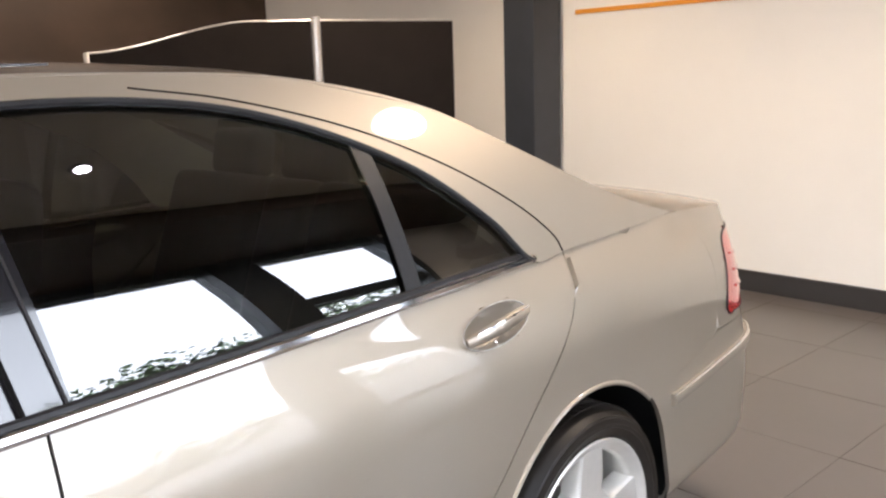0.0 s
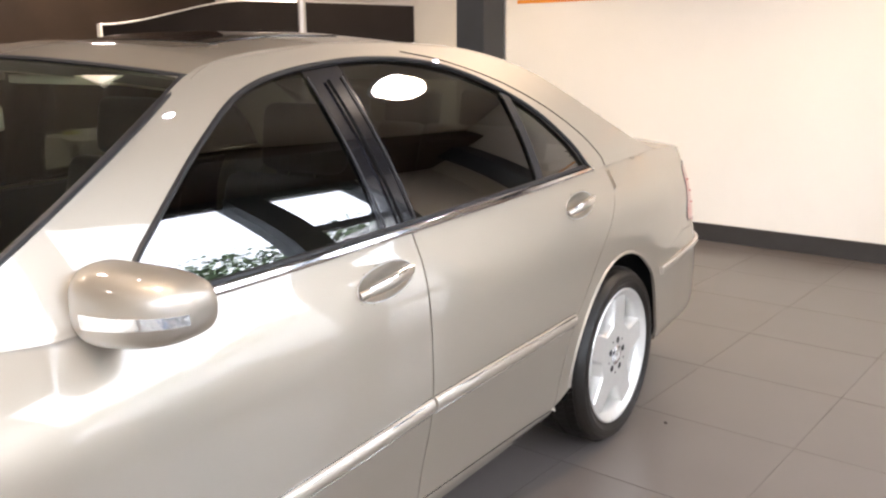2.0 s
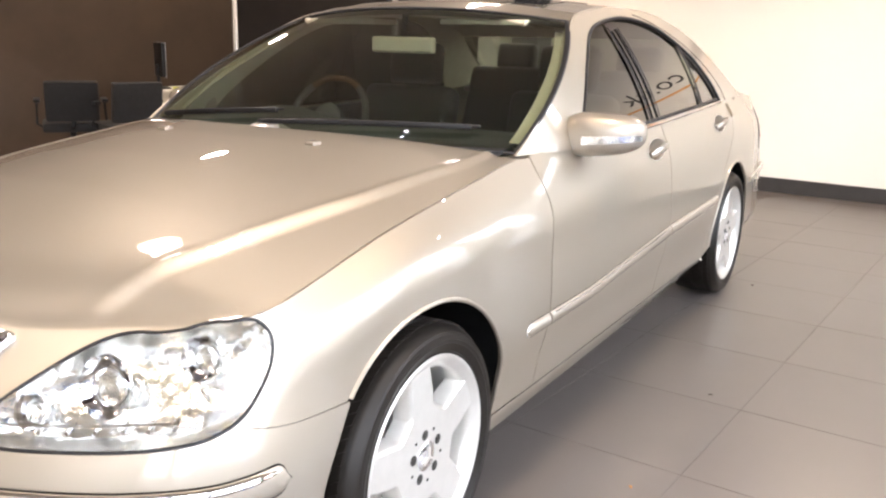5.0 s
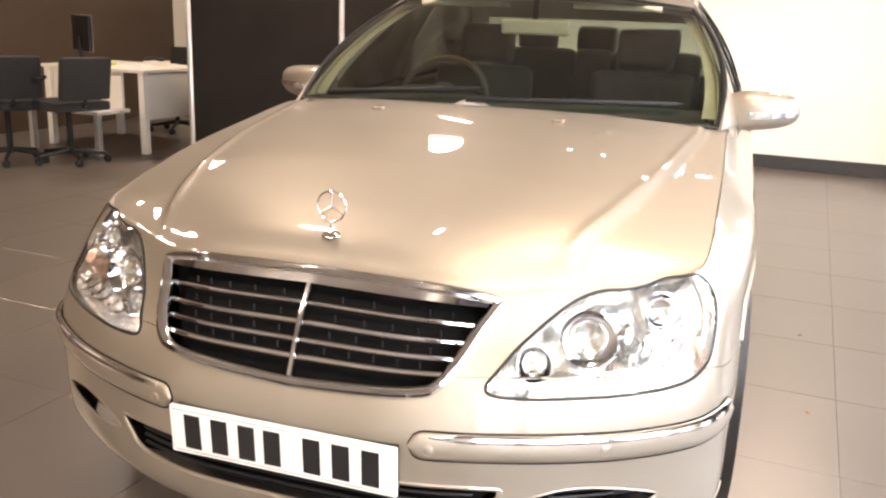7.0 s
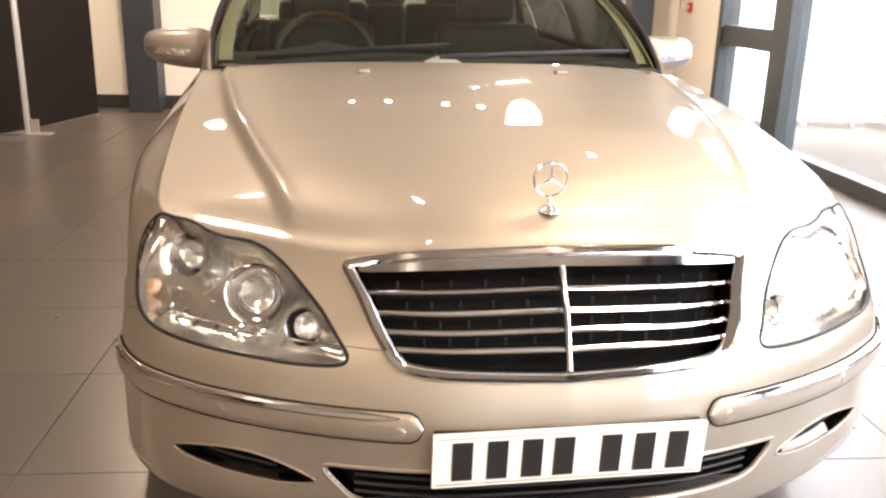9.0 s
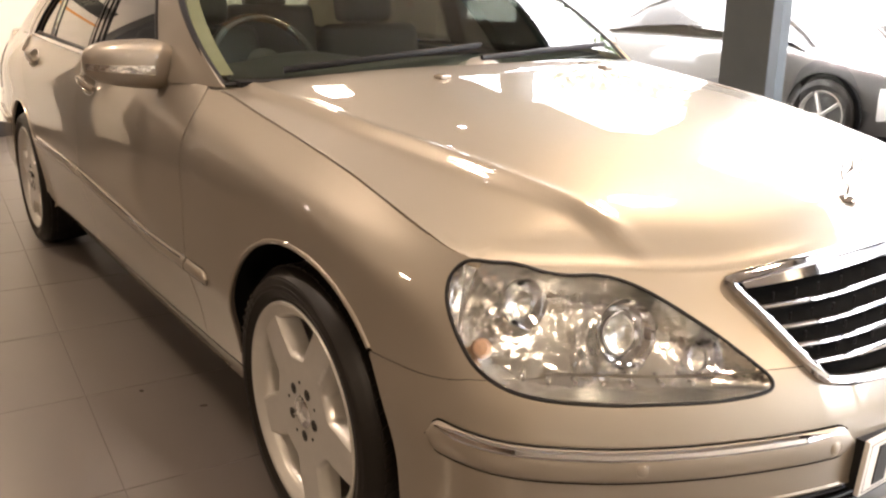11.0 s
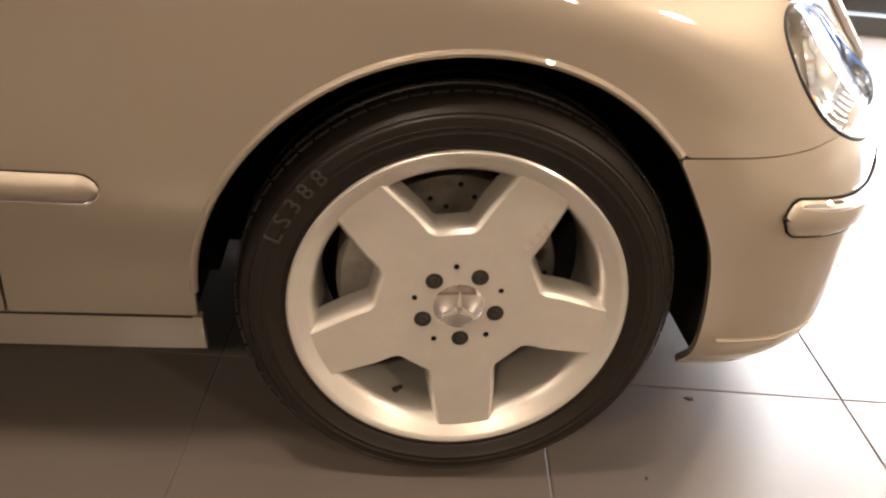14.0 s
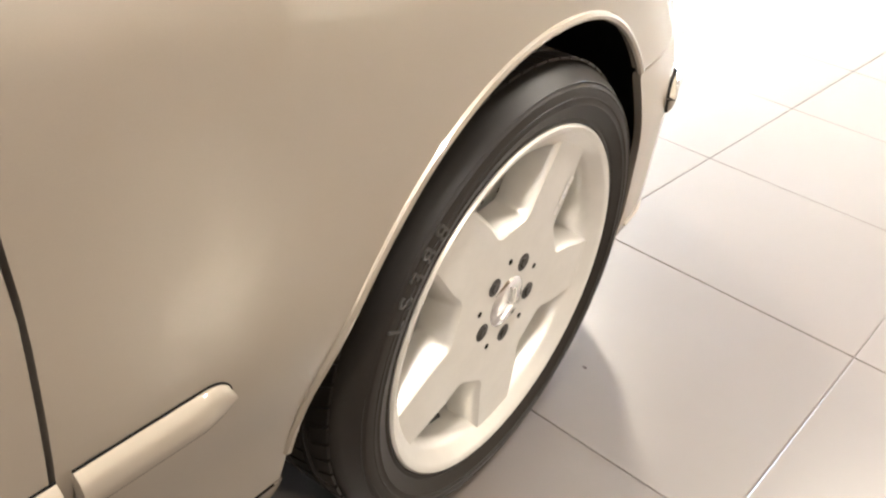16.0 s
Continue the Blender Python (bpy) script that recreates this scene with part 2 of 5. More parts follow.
def sheet(f, nu, nv, lip=0.012, proud=0.0, flip=False, hole=None):
    """A skin over f(u, w), u and w in 0..1, with its rim turned in by lip."""
    g = np.array([[f(i / nu, j / nv) for j in range(nv + 1)] for i in range(nu + 1)], float)
    du, dv = np.gradient(g, axis=0), np.gradient(g, axis=1)
    n = np.cross(du, dv)
    n /= np.maximum(np.linalg.norm(n, axis=2, keepdims=True), 1e-9)
    if flip:
        n = -n
    g = g + n * proud
    b = bmesh.new()
    V = [[b.verts.new(g[i, j]) for j in range(nv + 1)] for i in range(nu + 1)]
    for i in range(nu):
        for j in range(nv):
            if hole and hole((i + .5) / nu, (j + .5) / nv):
                continue
            q = (V[i][j], V[i + 1][j], V[i + 1][j + 1], V[i][j + 1])
            b.faces.new(q[::-1] if flip else q)
    if lip:
        loop = [(i, 0) for i in range(nu)] + [(nu, j) for j in range(nv)] + [(i, nv) for i in range(nu, 0, -1)] + [(0, j) for j in range(nv, 0, -1)]
        W = [b.verts.new(g[i, j] - n[i, j] * lip) for i, j in loop]
        m = len(loop)
        for k in range(m):
            i, j = loop[k]
            i2, j2 = loop[(k + 1) % m]
            q = (V[i][j], W[k], W[(k + 1) % m], V[i2][j2])
            b.faces.new(q[::-1] if flip else q)
    if hole:
        bmesh.ops.delete(b, geom=[v for v in b.verts if not v.link_faces], context="VERTS")
    return b


def keep_normals(name, bm, mat, parent, label="", sharp=50):
    """Links a skin without turning its faces."""
    me = bpy.data.meshes.new(name)
    bm.to_mesh(me)
    bm.free()
    me.materials.append(mat)
    me.shade_smooth()
    me.set_sharp_from_angle(angle=radians(sharp))
    ob = new(name, me)
    ob.parent = parent
    return tagged(ob, label) if label else ob


def prism(outline, z0, z1, bevel=0.0, m=None):
    """A plate with that outline (x, y), from z0 to z1."""
    b = bmesh.new()
    lo = [b.verts.new((x, y, z0)) for x, y in outline]
    f = b.faces.new(lo)
    r = bmesh.ops.extrude_face_region(b, geom=[f])
    bmesh.ops.translate(b, vec=(0, 0, z1 - z0), verts=[v for v in r["geom"] if isinstance(v, bmesh.types.BMVert)])
    if bevel:
        top = [e for e in b.edges if all(abs(v.co.z - max(z0, z1)) < 1e-6 for v in e.verts)]
        bmesh.ops.bevel(b, geom=top, offset=bevel, segments=2, affect="EDGES", profile=0.6)
    if m is not None:
        bmesh.ops.transform(b, matrix=m, verts=b.verts)
    return b


def lettering(text, size, depth=0.002):
    """The mesh of a text in the built-in font, flat in xy, its base line at y = 0, starting at x = 0."""
    c = bpy.data.curves.new("text", "FONT")
    c.body, c.size, c.extrude = text, size, depth
    o = bpy.data.objects.new("text", c)
    scene.collection.objects.link(o)
    me = bpy.data.meshes.new_from_object(o.evaluated_get(bpy.context.evaluated_depsgraph_get()))
    b = bmesh.new()
    b.from_mesh(me)
    bpy.data.objects.remove(o)
    bpy.data.curves.remove(c)
    bpy.data.meshes.remove(me)
    return b

# ---- the showroom ----
H = 3.3


def setting(name, bm, mat, label="", smooth=False):
    ob = link(name, bm, mat, None, label, smooth)
    ob.matrix_world = ROOM
    return tagged(ob, label, kind="structure")


def in_room(ob, x=0.0, y=0.0, z=0.0, turn=0.0):
    ob.matrix_world = ROOM @ pose(x, y, z, 0, 0, turn)
    return ob


X0, X1, Y0, Y1 = -6.0, 6.58, -2.9, 6.4
floor = setting("floor", box(X0, Y0, -.14, X1 + .2, Y1, -.0022), GROUT, "brown-grey tiled showroom floor")
setting("wall_east", box(X1, -2.78, 0, X1 + .2, Y1 + .2, H), WALL, "cream painted wall")
setting("wall_north", box(X0, Y1, 0, X1, Y1 + .2, H), DARKWALL, "dark brown wall behind the desk")
setting("wall_west", box(X0 - .2, Y0 - .2, 0, X0, Y1 + .2, H), WALL, "cream painted wall")
setting("ceiling", box(X0 - .2, Y0 - .2, H, X1 + .2, Y1 + .2, H + .15), CEILING, "pale ceiling")
setting("baseboard", box(X1 - .03, -2.75, 0, X1 - .002, 6.3, .13, .004), SKIRT, "dark skirting board")
setting("baseboard", box(5.46, -2.778, 0, X1 - .03, -2.75, .13, .004), SKIRT, "dark skirting board")
setting("pillar_1", box(X1 - .33, 2.35, 0, X1 - .035, 2.64, H, .01), STEELPAINT, "slate grey steel column")
setting("pillar_2", box(X1 - .29, -2.44, 0, X1 - .035, -2.22, H, .01), STEELPAINT, "slate grey steel column")
setting("wall_south", box(5.45, -2.98, 0, X1, -2.78, H), WALL, "cream painted wall end")
setting("wall_lintel", box(X0, -2.98, 3.05, 5.45, -2.78, H), STEELPAINT, "dark lintel above the glass front")
# added unseen, so that the car's side windows reflect dark above the panes
setting("ceiling_dark_box", box(X0, -2.78, 3.06, X1, -2.0, H), DARKWALL, "unseen dark box under the ceiling, added to darken window reflections")
# unseen block, added to keep sky and sun off the forecourt
setting("sky_blocker", box(X0 - .2, -2.98, H + .15, X1 + .2, Y1 + .2, 9.5), BRICK, "unseen plain brick block above the showroom, added to shade the forecourt")

# glass front
POSTS = [(5.40, .08), (4.20, .27), (1.97, .36), (.16, .14), (-1.9, .10), (-3.9, .10), (-5.94, .10)]
GY = -2.84  # the glass
front = in_room(empty("shopfront", label="grey-green framed glass shopfront", category="window", kind="structure"))
for x, w in POSTS:
    part("mullion", box(x - w / 2, GY - .08, 0, x + w / 2, GY + .08, 3.05, .006), FRAMEPAINT, front, "grey-green painted mullion", smooth=False)
for (a, wa), (b, wb) in zip(POSTS, POSTS[1:]):
    x0, x1 = b + wb / 2, a - wa / 2
    part("bottom_rail", box(x0, GY - .06, .0, x1, GY + .06, .10, .004), FRAMEPAINT, front, smooth=False)
    part("top_rail", box(x0, GY - .06, 2.95, x1, GY + .06, 3.05, .004), FRAMEPAINT, front, smooth=False)
    part("pane", box(x0, GY - .004, .10, x1, GY + .004, 2.95), PANE, front, "clear shop window pane", smooth=False)
    if a > 5:
        part("door_rail", box(x0, GY - .05, .80, x1, GY + .05, .97, .006), FRAMEPAINT, front, "broad middle rail of the glass door", smooth=False)
        part("door_rail", box(x0, GY - .05, 2.08, x1, GY + .05, 2.20, .006), FRAMEPAINT, front, smooth=False)
        part("door_stile", box(x0, GY - .05, .1, x0 + .07, GY + .05, 2.95, .006), FRAMEPAINT, front, smooth=False)

# lettering and stripe on the cream wall
st_ = in_room(link("wall_stripe", box(X1 - .006, -2.2, 1.80, X1 - .001, 2.24, 1.83), ORANGE, None, "", False))
tagged(st_, "orange painted stripe along the cream wall", "sign")
sign = in_room(empty("wall_lettering", label="black wall lettering above an orange stripe", category="sign"))
for y0, y1 in ((2.2, 1.55), (1.4, .9), (.75, -.1), (-.25, -.85)):
    part("letter_bar", box(X1 - .008, y1, 1.93, X1 - .002, y0, 2.12, .004), INK, sign, smooth=False)
tx = lettering("co.uk", .32)
bmesh.ops.transform(tx, matrix=Matrix.Translation((X1 - .004, -1.0, 1.93)) @ Matrix(((0, 0, -1, 0), (-1, 0, 0, 0), (0, 1, 0, 0), (0, 0, 0, 1))), verts=tx.verts)
part("letters", tx, INK, sign, smooth=False)

# small fittings on the wall end
for name, y, z, mat, lab in (("fire_call_point", 0, 1.10, REDPLASTIC, "small red fire alarm call point on the wall"), ("switch_plate", .22, 1.13, WHITEDESK, "small cream switch plate on the wall")):
    ob = in_room(empty(name, label=lab, category="switch"), 6.22 + y, -2.778, z)
    part("plate", box(-.045, 0, -.045, .045, .022, .045, .006), mat, ob)
    part("button", box(-.018, .022, -.018, .018, .028, .018, .003), WHITEDESK if mat is REDPLASTIC else ALU, ob)
sock = in_room(empty("wall_socket", label="white double wall socket low on the cream wall", category="socket"), X1 - .002, -2.0, .42)
part("plate", box(-.012, -.075, -.045, 0, .075, .045, .004), WHITEPAINT, sock)
for dy in (-.035, .035):
    part("outlet", box(-.0145, dy - .012, -.012, -.0125, dy + .012, .012), WALL, sock, smooth=False)

# ceiling downlights
for dx, dy, dr, watt in DOWNLIGHTS:
    dl = in_room(empty("ceiling_downlight", label="round warm downlight set in the ceiling", category="lamp", group="downlights"), dx, dy, H)
    part("glow", lathe([(.0, -.012), (dr, -.012)], 32, "Z"), GLOW, dl, "glowing warm diffuser", smooth=False)
    part("ring", lathe([(dr, -.014), (dr + .015, -.018), (dr + .03, -.012), (dr + .032, .0)], 32, "Z"), WHITEPAINT, dl)
for dx, dy in ((5.0, .68), (5.02, .27), (5.08, -.35), (5.1, -.71), (.95, .40), (3.1, -1.43)):
    dl = in_room(empty("ceiling_spot", label="small bright spotlight in the ceiling", category="lamp", group="ceiling spots"), dx, dy, H)
    part("glow", lathe([(.0, -.03), (.035, -.03)], 20, "Z"), COOLGLOW, dl, "glowing bulb", smooth=False)
    part("housing", lathe([(.036, -.032), (.045, -.034), (.05, .0)], 20, "Z"), ALU, dl)

# free-standing screen of two dark panels
PA, PB, PC = Vector((3.68, 3.82)), Vector((4.93, 3.10)), Vector((5.92, 2.84))
screen_ = in_room(empty("partition_screen", label="free-standing dark partition screen with aluminium frame and wavy top", category="screen"))


def board(a, b, tops, name):
    d = (b - a)
    L = d.length
    ang = math.atan2(d.y, d.x)
    n = 24
    out = [(0.0, .04)] + [(L, .04)] + [(L * k / n, tops(k / n)) for k in range(n, -1, -1)]
    m = Matrix.Translation((a.x, a.y, 0)) @ Matrix.Rotation(ang, 4, "Z") @ Matrix.Rotation(math.pi / 2, 4, "X")
    part(name, prism(out, -.016, .016, 0, m), PANEL, screen_, "dark brown fabric panel", smooth=False)
    P = [m @ Vector((L * k / n, tops(k / n), 0)) for k in range(n + 1)]
    part("top_edge", tube(P, .013, 8), ALU, screen_, "aluminium top edge")
    part("bottom_edge", tube([m @ Vector((0, .04, 0)), m @ Vector((L, .04, 0))], .013, 8), ALU, screen_)


board(PA, PB, lambda k: 1.60 + .18 * (3 * min(k / .72, 1) ** 2 - 2 * min(k / .72, 1) ** 3), "panel")
board(PB, PC, lambda k: 1.78, "panel")
for p, h, r in ((PA, 1.61, .022), (PB, 1.81, .034), (PC, 1.79, .014)):
    part("post", lathe([(0, 0), (r, 0), (r, h - .01), (r * .7, h), (0, h)], 20, "Z"), ALU, screen_, "aluminium post").matrix_basis = Matrix.Translation((p.x, p.y, 0))
    if r > .02:
        part("foot", box(p.x - .05, p.y - .20, 0, p.x + .05, p.y + .20, .012, .004), ALU, screen_, "flat white foot")
        part("foot_bracket", box(p.x - .012, p.y - .10, .012, p.x + .012, p.y - .03, .12, .004), ALU, screen_)


# desk corner behind the screen
def desk(x, y, turn, w, d):
    o = in_room(empty("desk", label="white laminate office desk with panel legs", category="desk"), x, y, 0, turn)
    part("desktop", box(-w / 2, -d / 2, .71, w / 2, d / 2, .74, .004), WHITEDESK, o)
    for s in (-1, 1):
        part("leg", box(s * (w / 2 - .04) - .03, -d / 2 + .02, 0, s * (w / 2 - .04) + .03, -d / 2 + .08, .71, .004), WHITEDESK, o)
        part("leg", box(s * (w / 2 - .04) - .03, d / 2 - .08, 0, s * (w / 2 - .04) + .03, d / 2 - .02, .71, .004), WHITEDESK, o)
    part("front_panel", box(w / 2 - .075, -d / 2 + .09, .36, w / 2 - .05, d / 2 - .30, .705, .003), WHITEDESK, o)
    part("low_shelf", box(w / 2 - .05, -d / 2 + .10, .36, w / 2 + .34, d / 2 - .22, .39, .004), WHITEDESK, o)
    for y in (-d / 2 + .16, d / 2 - .28):
        part("shelf_leg", box(w / 2 + .26, y - .025, 0, w / 2 + .31, y + .025, .36, .004), ALU, o)
    part("modesty_panel", box(-w / 2 + .07, d / 2 - .05, .30, w / 2 - .07, d / 2 - .03, .70, .002), WHITEDESK, o)
    return o


def office_chair(x, y, turn, label):
    o = in_room(empty("office_chair", label=label, category="chair", group="office chairs"), x, y, 0, turn)
    part("seat", add(bmesh.new(), box(-.24, -.24, .44, .24, .24, .52, .03)), CHAIRCLOTH, o)
    part("backrest", add(bmesh.new(), box(-.21, -.03, 0, .21, .04, .34, .03), Matrix.Translation((0, .25, .54)) @ Matrix.Rotation(radians(-10), 4, "X")), CHAIRCLOTH, o)
    part("back_bar", tube([(0, .16, .45), (0, .27, .50), (0, .28, .64)], .018, 8), BLACK, o)
    for s in (-1, 1):
        part("armrest", box(s * .27 - .025, -.16, .68, s * .27 + .025, .12, .71, .01), BLACK, o)
        part("arm_post", tube([(s * .24, 0, .47), (s * .28, 0, .50), (s * .27, -.02, .68)], .012, 8), BLACK, o)
    part("gas_lift", lathe([(.025, .08), (.025, .44)], 16, "Z"), BLACK, o)
    for k in range(5):
        a = k * math.tau / 5
        lg = part("base_leg", tube([(0, 0, .11), (math.cos(a) * .28, math.sin(a) * .28, .075)], lambda s: .022 - .008 * s, 8), BLACK, o)
        part("castor", add(bmesh.new(), lathe([(0, -.015), (.03, -.015), (.034, 0), (.03, .015), (0, .015)], 14, "Y"), Matrix.Translation((math.cos(a) * .28, math.sin(a) * .28, .034))), BLACK, lg)
    return o


desk(4.25, 5.0, 180, .95, 1.2)
office_chair(5.15, 5.2, -80, "black cloth office chair behind the desk")
office_chair(2.85, 5.0, 150, "black cloth office chair in front of the desk")
office_chair(3.12, 4.62, 165, "black cloth office chair beside the desk")
mon = in_room(empty("monitor", label="flat computer monitor on the white desk", category="monitor"), 4.05, 5.35, .74, 62)
part("screen", box(-.24, -.015, .12, .24, .02, .44, .008), BLACK, mon)
part("bezel", box(-.242, -.019, .115, .242, -.016, .445, .001), ALU, mon, "thin silver screen edge")
part("stand", tube([(0, .02, .02), (0, .03, .24)], .018, 8), BLACK, mon)
part("base", box(-.11, -.08, 0, .11, .08, .012, .005), BLACK, mon)
ph = in_room(empty("desk_phone", label="white desk telephone on the desk", category="telephone"), 4.35, 4.75, .74, 20)
part("body", box(-.09, -.10, 0, .09, .10, .05, .012), WHITEDESK, ph)
part("handset", tube([(-.06, -.09, .06), (-.06, 0, .075), (-.06, .09, .06)], .017, 8), BLACK, ph)
note = in_room(link("note_pad", box(-.05, -.05, 0, .05, .05, .03, .004), material("yellow_paper", (.62, .60, .06), rough=.7, var=.05, scale=30), None, "", False), 4.02, 5.02, .7412, 25)
tagged(note, "small yellow note pad on the white desk", "paper")
for k in range(3):
    pp = in_room(link("paper_stack", box(-.105, -.15, 0, .105, .15, .006 + .006 * k, .001), WHITEPAINT, None, "", False), 4.1 + .17 * k, 4.95 - .07 * k, .741, 12 * k - 25)
    tagged(pp, "white paper stack lying on the desk", "paper", "papers")

# ---- outside the glass front ----
ground = link("ground", box(-220, -260, -.30, 220, 160, -.15), TARMAC, None, "grey paved forecourt reaching far off", False)
tagged(ground, kind="structure")


def parked_car(m, paint, label, long=4.5, wide=.89, high=1.44):
    """A saloon or hatchback with its nose towards -x: body shell, glazed cabin, roof, lamps, grille, plate and four wheels."""
    o = empty("parked_car", m, label, "car", "parked cars")
    L = long / 2
    deck = lambda k: float(np.interp(k, [0, .03, .10, .27, .30, .78, .84, .96, 1], [.60, .69, .77, .90, .93, .97, .98, .94, .84]))
    plan = lambda k: float(np.interp(k, [0, .02, .06, .14, .3, .7, .88, .96, .99, 1], [.60, .74, .87, .96, 1, 1, .96, .88, .78, .66]))

    def body(u, w):
        q = abs(2 * w - 1)
        s = 1 if w > .5 else -1
        top, W = deck(u), wide * plan(u)
        y, z = cr([(0, top), (.45, top - .004), (.80, top - .02), (.93, top - .075), (.99, top - .20), (1.0, .48), (.985, .32), (.94, .19)], q * 7)
        bow = .10 * (1 - y * y) * (1 - min(u, 1 - u) / .10) if min(u, 1 - u) < .10 else 0
        return (-L + long * u + (-bow if u < .5 else bow), s * y * W, z)

    def on_body(u, w, off=.004):
        p, a, b = (Vector(body(u, w)), Vector(body(min(u + .01, 1), w)) - Vector(body(max(u - .01, 0), w)), Vector(body(u, w + .01)) - Vector(body(u, w - .01)))
        return p + a.cross(b).normalized() * off

    part("body", sheet(body, 64, 48, .01), paint, o)
    for k, bot in ((0, .20), (1, .22)):  # the nose's and the tail's face
        e = [Vector(body(k, w)) for w in np.linspace(0, 1, 49)]
        f = lambda u, w, e=e, k=k: tuple(e[round(u * 48)] * (1 - w) + Vector((e[24].x + (-.03 if k == 0 else .03) * math.sin(math.pi * u), e[round(u * 48)].y, bot)) * w)
        part("front_face" if k == 0 else "rear_face", sheet(f, 48, 6, 0, flip=k == 0), paint, o)

    def cabin(u, w):
        a = 2 * w - 1
        k = .27 + .60 * u
        rise = float(np.interp(u, [0, .12, .32, .45, .62, .80, 1], [0, .44, .90, 1, .98, .66, 0]))
        z0 = deck(k) - .03
        z = z0 + (high - z0) * rise * (1 - abs(a) ** 5 * .8)
        return (-L + long * k, a * wide * (.90 - .17 * rise * (1 - abs(a) * .35)), max(z, z0))
    glass_ = part("cabin", sheet(cabin, 40, 28, 0), GLOSSBLACK, o, "dark glazed cabin")
    part("roof", sheet(lambda u, w: (lambda p: (p[0], p[1], p[2] + .010))(cabin(.34 + .32 * u, .10 + .80 * w)), 16, 14, .008), paint, o)
    for sy in (-1, 1):
        for u0, u1, w0 in ((.0, .36, .11), (.64, 1.0, .11)):
            P = [Vector(cabin(u0 + (u1 - u0) * i / 12, .5 + sy * (.5 - w0))) for i in range(13)]
            part("pillar", tube(P, .026, 6), paint, glass_)
        part("beltline", tube([on_body(.29 + .55 * i / 20, .5 + sy * .41, .004) for i in range(21)], .009, 6), CHROME, o)
        part("door_mirror", add(bmesh.new(), box(-.05, -.09, -.06, .05, .09, .06, .04), Matrix.Translation((-L + long * .345, sy * (wide + .07), 1.0))), paint, o)
        hl = lambda u, w, sy=sy: tuple(on_body(.012 + .085 * u, .5 + sy * (.24 + .16 * w + .03 * u), .006))
        part("headlight", sheet(hl, 8, 8, .01, flip=sy < 0), WHITELAMP, o, "clear headlight")
        tl = lambda u, w, sy=sy: tuple(on_body(.955 + .042 * u, .5 + sy * (.375 + .065 * w), .006))
        part("tail_light", sheet(tl, 6, 6, .01, flip=sy < 0), REDLAMP, o, "red tail light")
        for sx in (-1, 1):
            x = sx * long * .30
            # dark ring laid on the body for the shade inside the arch; nothing is cut
            arch = lathe([(.30, .0), (.375, .0), (.375, .02)], 36)
            part("wheel_arch_shade", arch, DARK, o).matrix_basis = Matrix.Translation((x, sy * (wide * .985 + .003), .32)) @ Matrix.Rotation(0 if sy > 0 else math.pi, 4, "Z")
            wh = empty("wheel")
            wh.parent = o
            wh.matrix_basis = Matrix.Translation((x, sy * wide * .955, .32)) @ (Matrix.Identity(4) if sy > 0 else Matrix.Rotation(math.pi, 4, "Z"))
            part("tyre", lathe([(.22, .06), (.27, .085), (.31, .07), (.32, .03), (.32, -.08), (.2, -.1)], 36), RUBBER, wh)
            part("rim", lathe([(.225, .06), (.215, .07), (.20, .03), (.20, .0)], 36), ALLOY, wh)
            sp = bmesh.new()
            for k in range(5):
                a = k * math.tau / 5
                tube([(math.cos(a) * .03, .055, math.sin(a) * .03), (math.cos(a) * .21, .058, math.sin(a) * .21)], .026, 6, False, sp, .6)
            add(sp, lathe([(0, .07), (.035, .065), (.04, .04)], 20))
            part("spokes", sp, ALLOY, wh)
            part("backing", lathe([(0, -.02), (.21, -.02)], 24), DARK, wh)
    nose = -L - .105
    gr = part("grille", box(nose - .03, -.40, .44, nose + .06, .40, .57, .03), DARK, o, "dark radiator grille")
    for z in (.475, .505, .535):
        part("slat", box(nose - .038, -.37, z - .005, nose - .028, .37, z + .005), CHROME, gr, smooth=False)
    part("lower_intake", box(nose - .025, -.55, .24, nose + .06, .55, .31, .02), DARK, o)
    part("number_plate", box(nose - .050, -.26, .335, nose - .034, .26, .445, .004), PLATE, o)
    part("number_plate", box(-nose + .034, -.26, .55, -nose + .050, .26, .66, .004), PLATE, o)
    return o


parked_car(ROOM @ pose(4.62, -6.15, -.15, 0, 0, 2), GREYCAR, "dark grey hatchback car parked outside the glass", high=1.52)
parked_car(ROOM @ pose(-2.85, -4.88, -.15, 0, 0, 183), BLUE, "bright blue car parked outside the glass", long=4.3, high=1.50)
# a row of dark cars side by side, noses towards the glass
for x, y, paint, lab in ((1.25, -6.84, BLACKCAR, "black saloon car parked nose towards the shop window"), (.40, -8.94, BLACKCAR, "black saloon car parked beside another"),
                         (-.45, -11.04, GREYCAR, "dark grey car parked at the end of the row")):
    parked_car(ROOM @ pose(x, y, -.15, 0, 0, -55), paint, lab)

cladding = in_room(empty("slatted_fence", label="tall white upright-slatted fence beside the forecourt", category="fence"), 7.35, -3.05, -.15)
for k in range(70):
    part("slat", box(-.012, -.135 - .16 * k, .05, .012, -.16 * k, 2.9), WHITEPAINT, cladding, smooth=False)
for z in (.4, 1.45, 2.5):
    part("rail", box(.012, -11.2, z, .06, 0, z + .09), WHITEPAINT, cladding, smooth=False)
for y in (-3.75, -4.75):
    rl = in_room(empty("railing", label="low white metal barrier on the forecourt", category="railing", group="barriers"), 6.95, y, -.15)
    for z in (.12, .62):
        part("rail", tube([(0, -.28, z), (0, .28, z)], .02, 8), WHITEPAINT, rl)
    for dy in (-.28, .28):
        part("post", tube([(0, dy, 0), (0, dy, .66)], .022, 8), WHITEPAINT, rl)


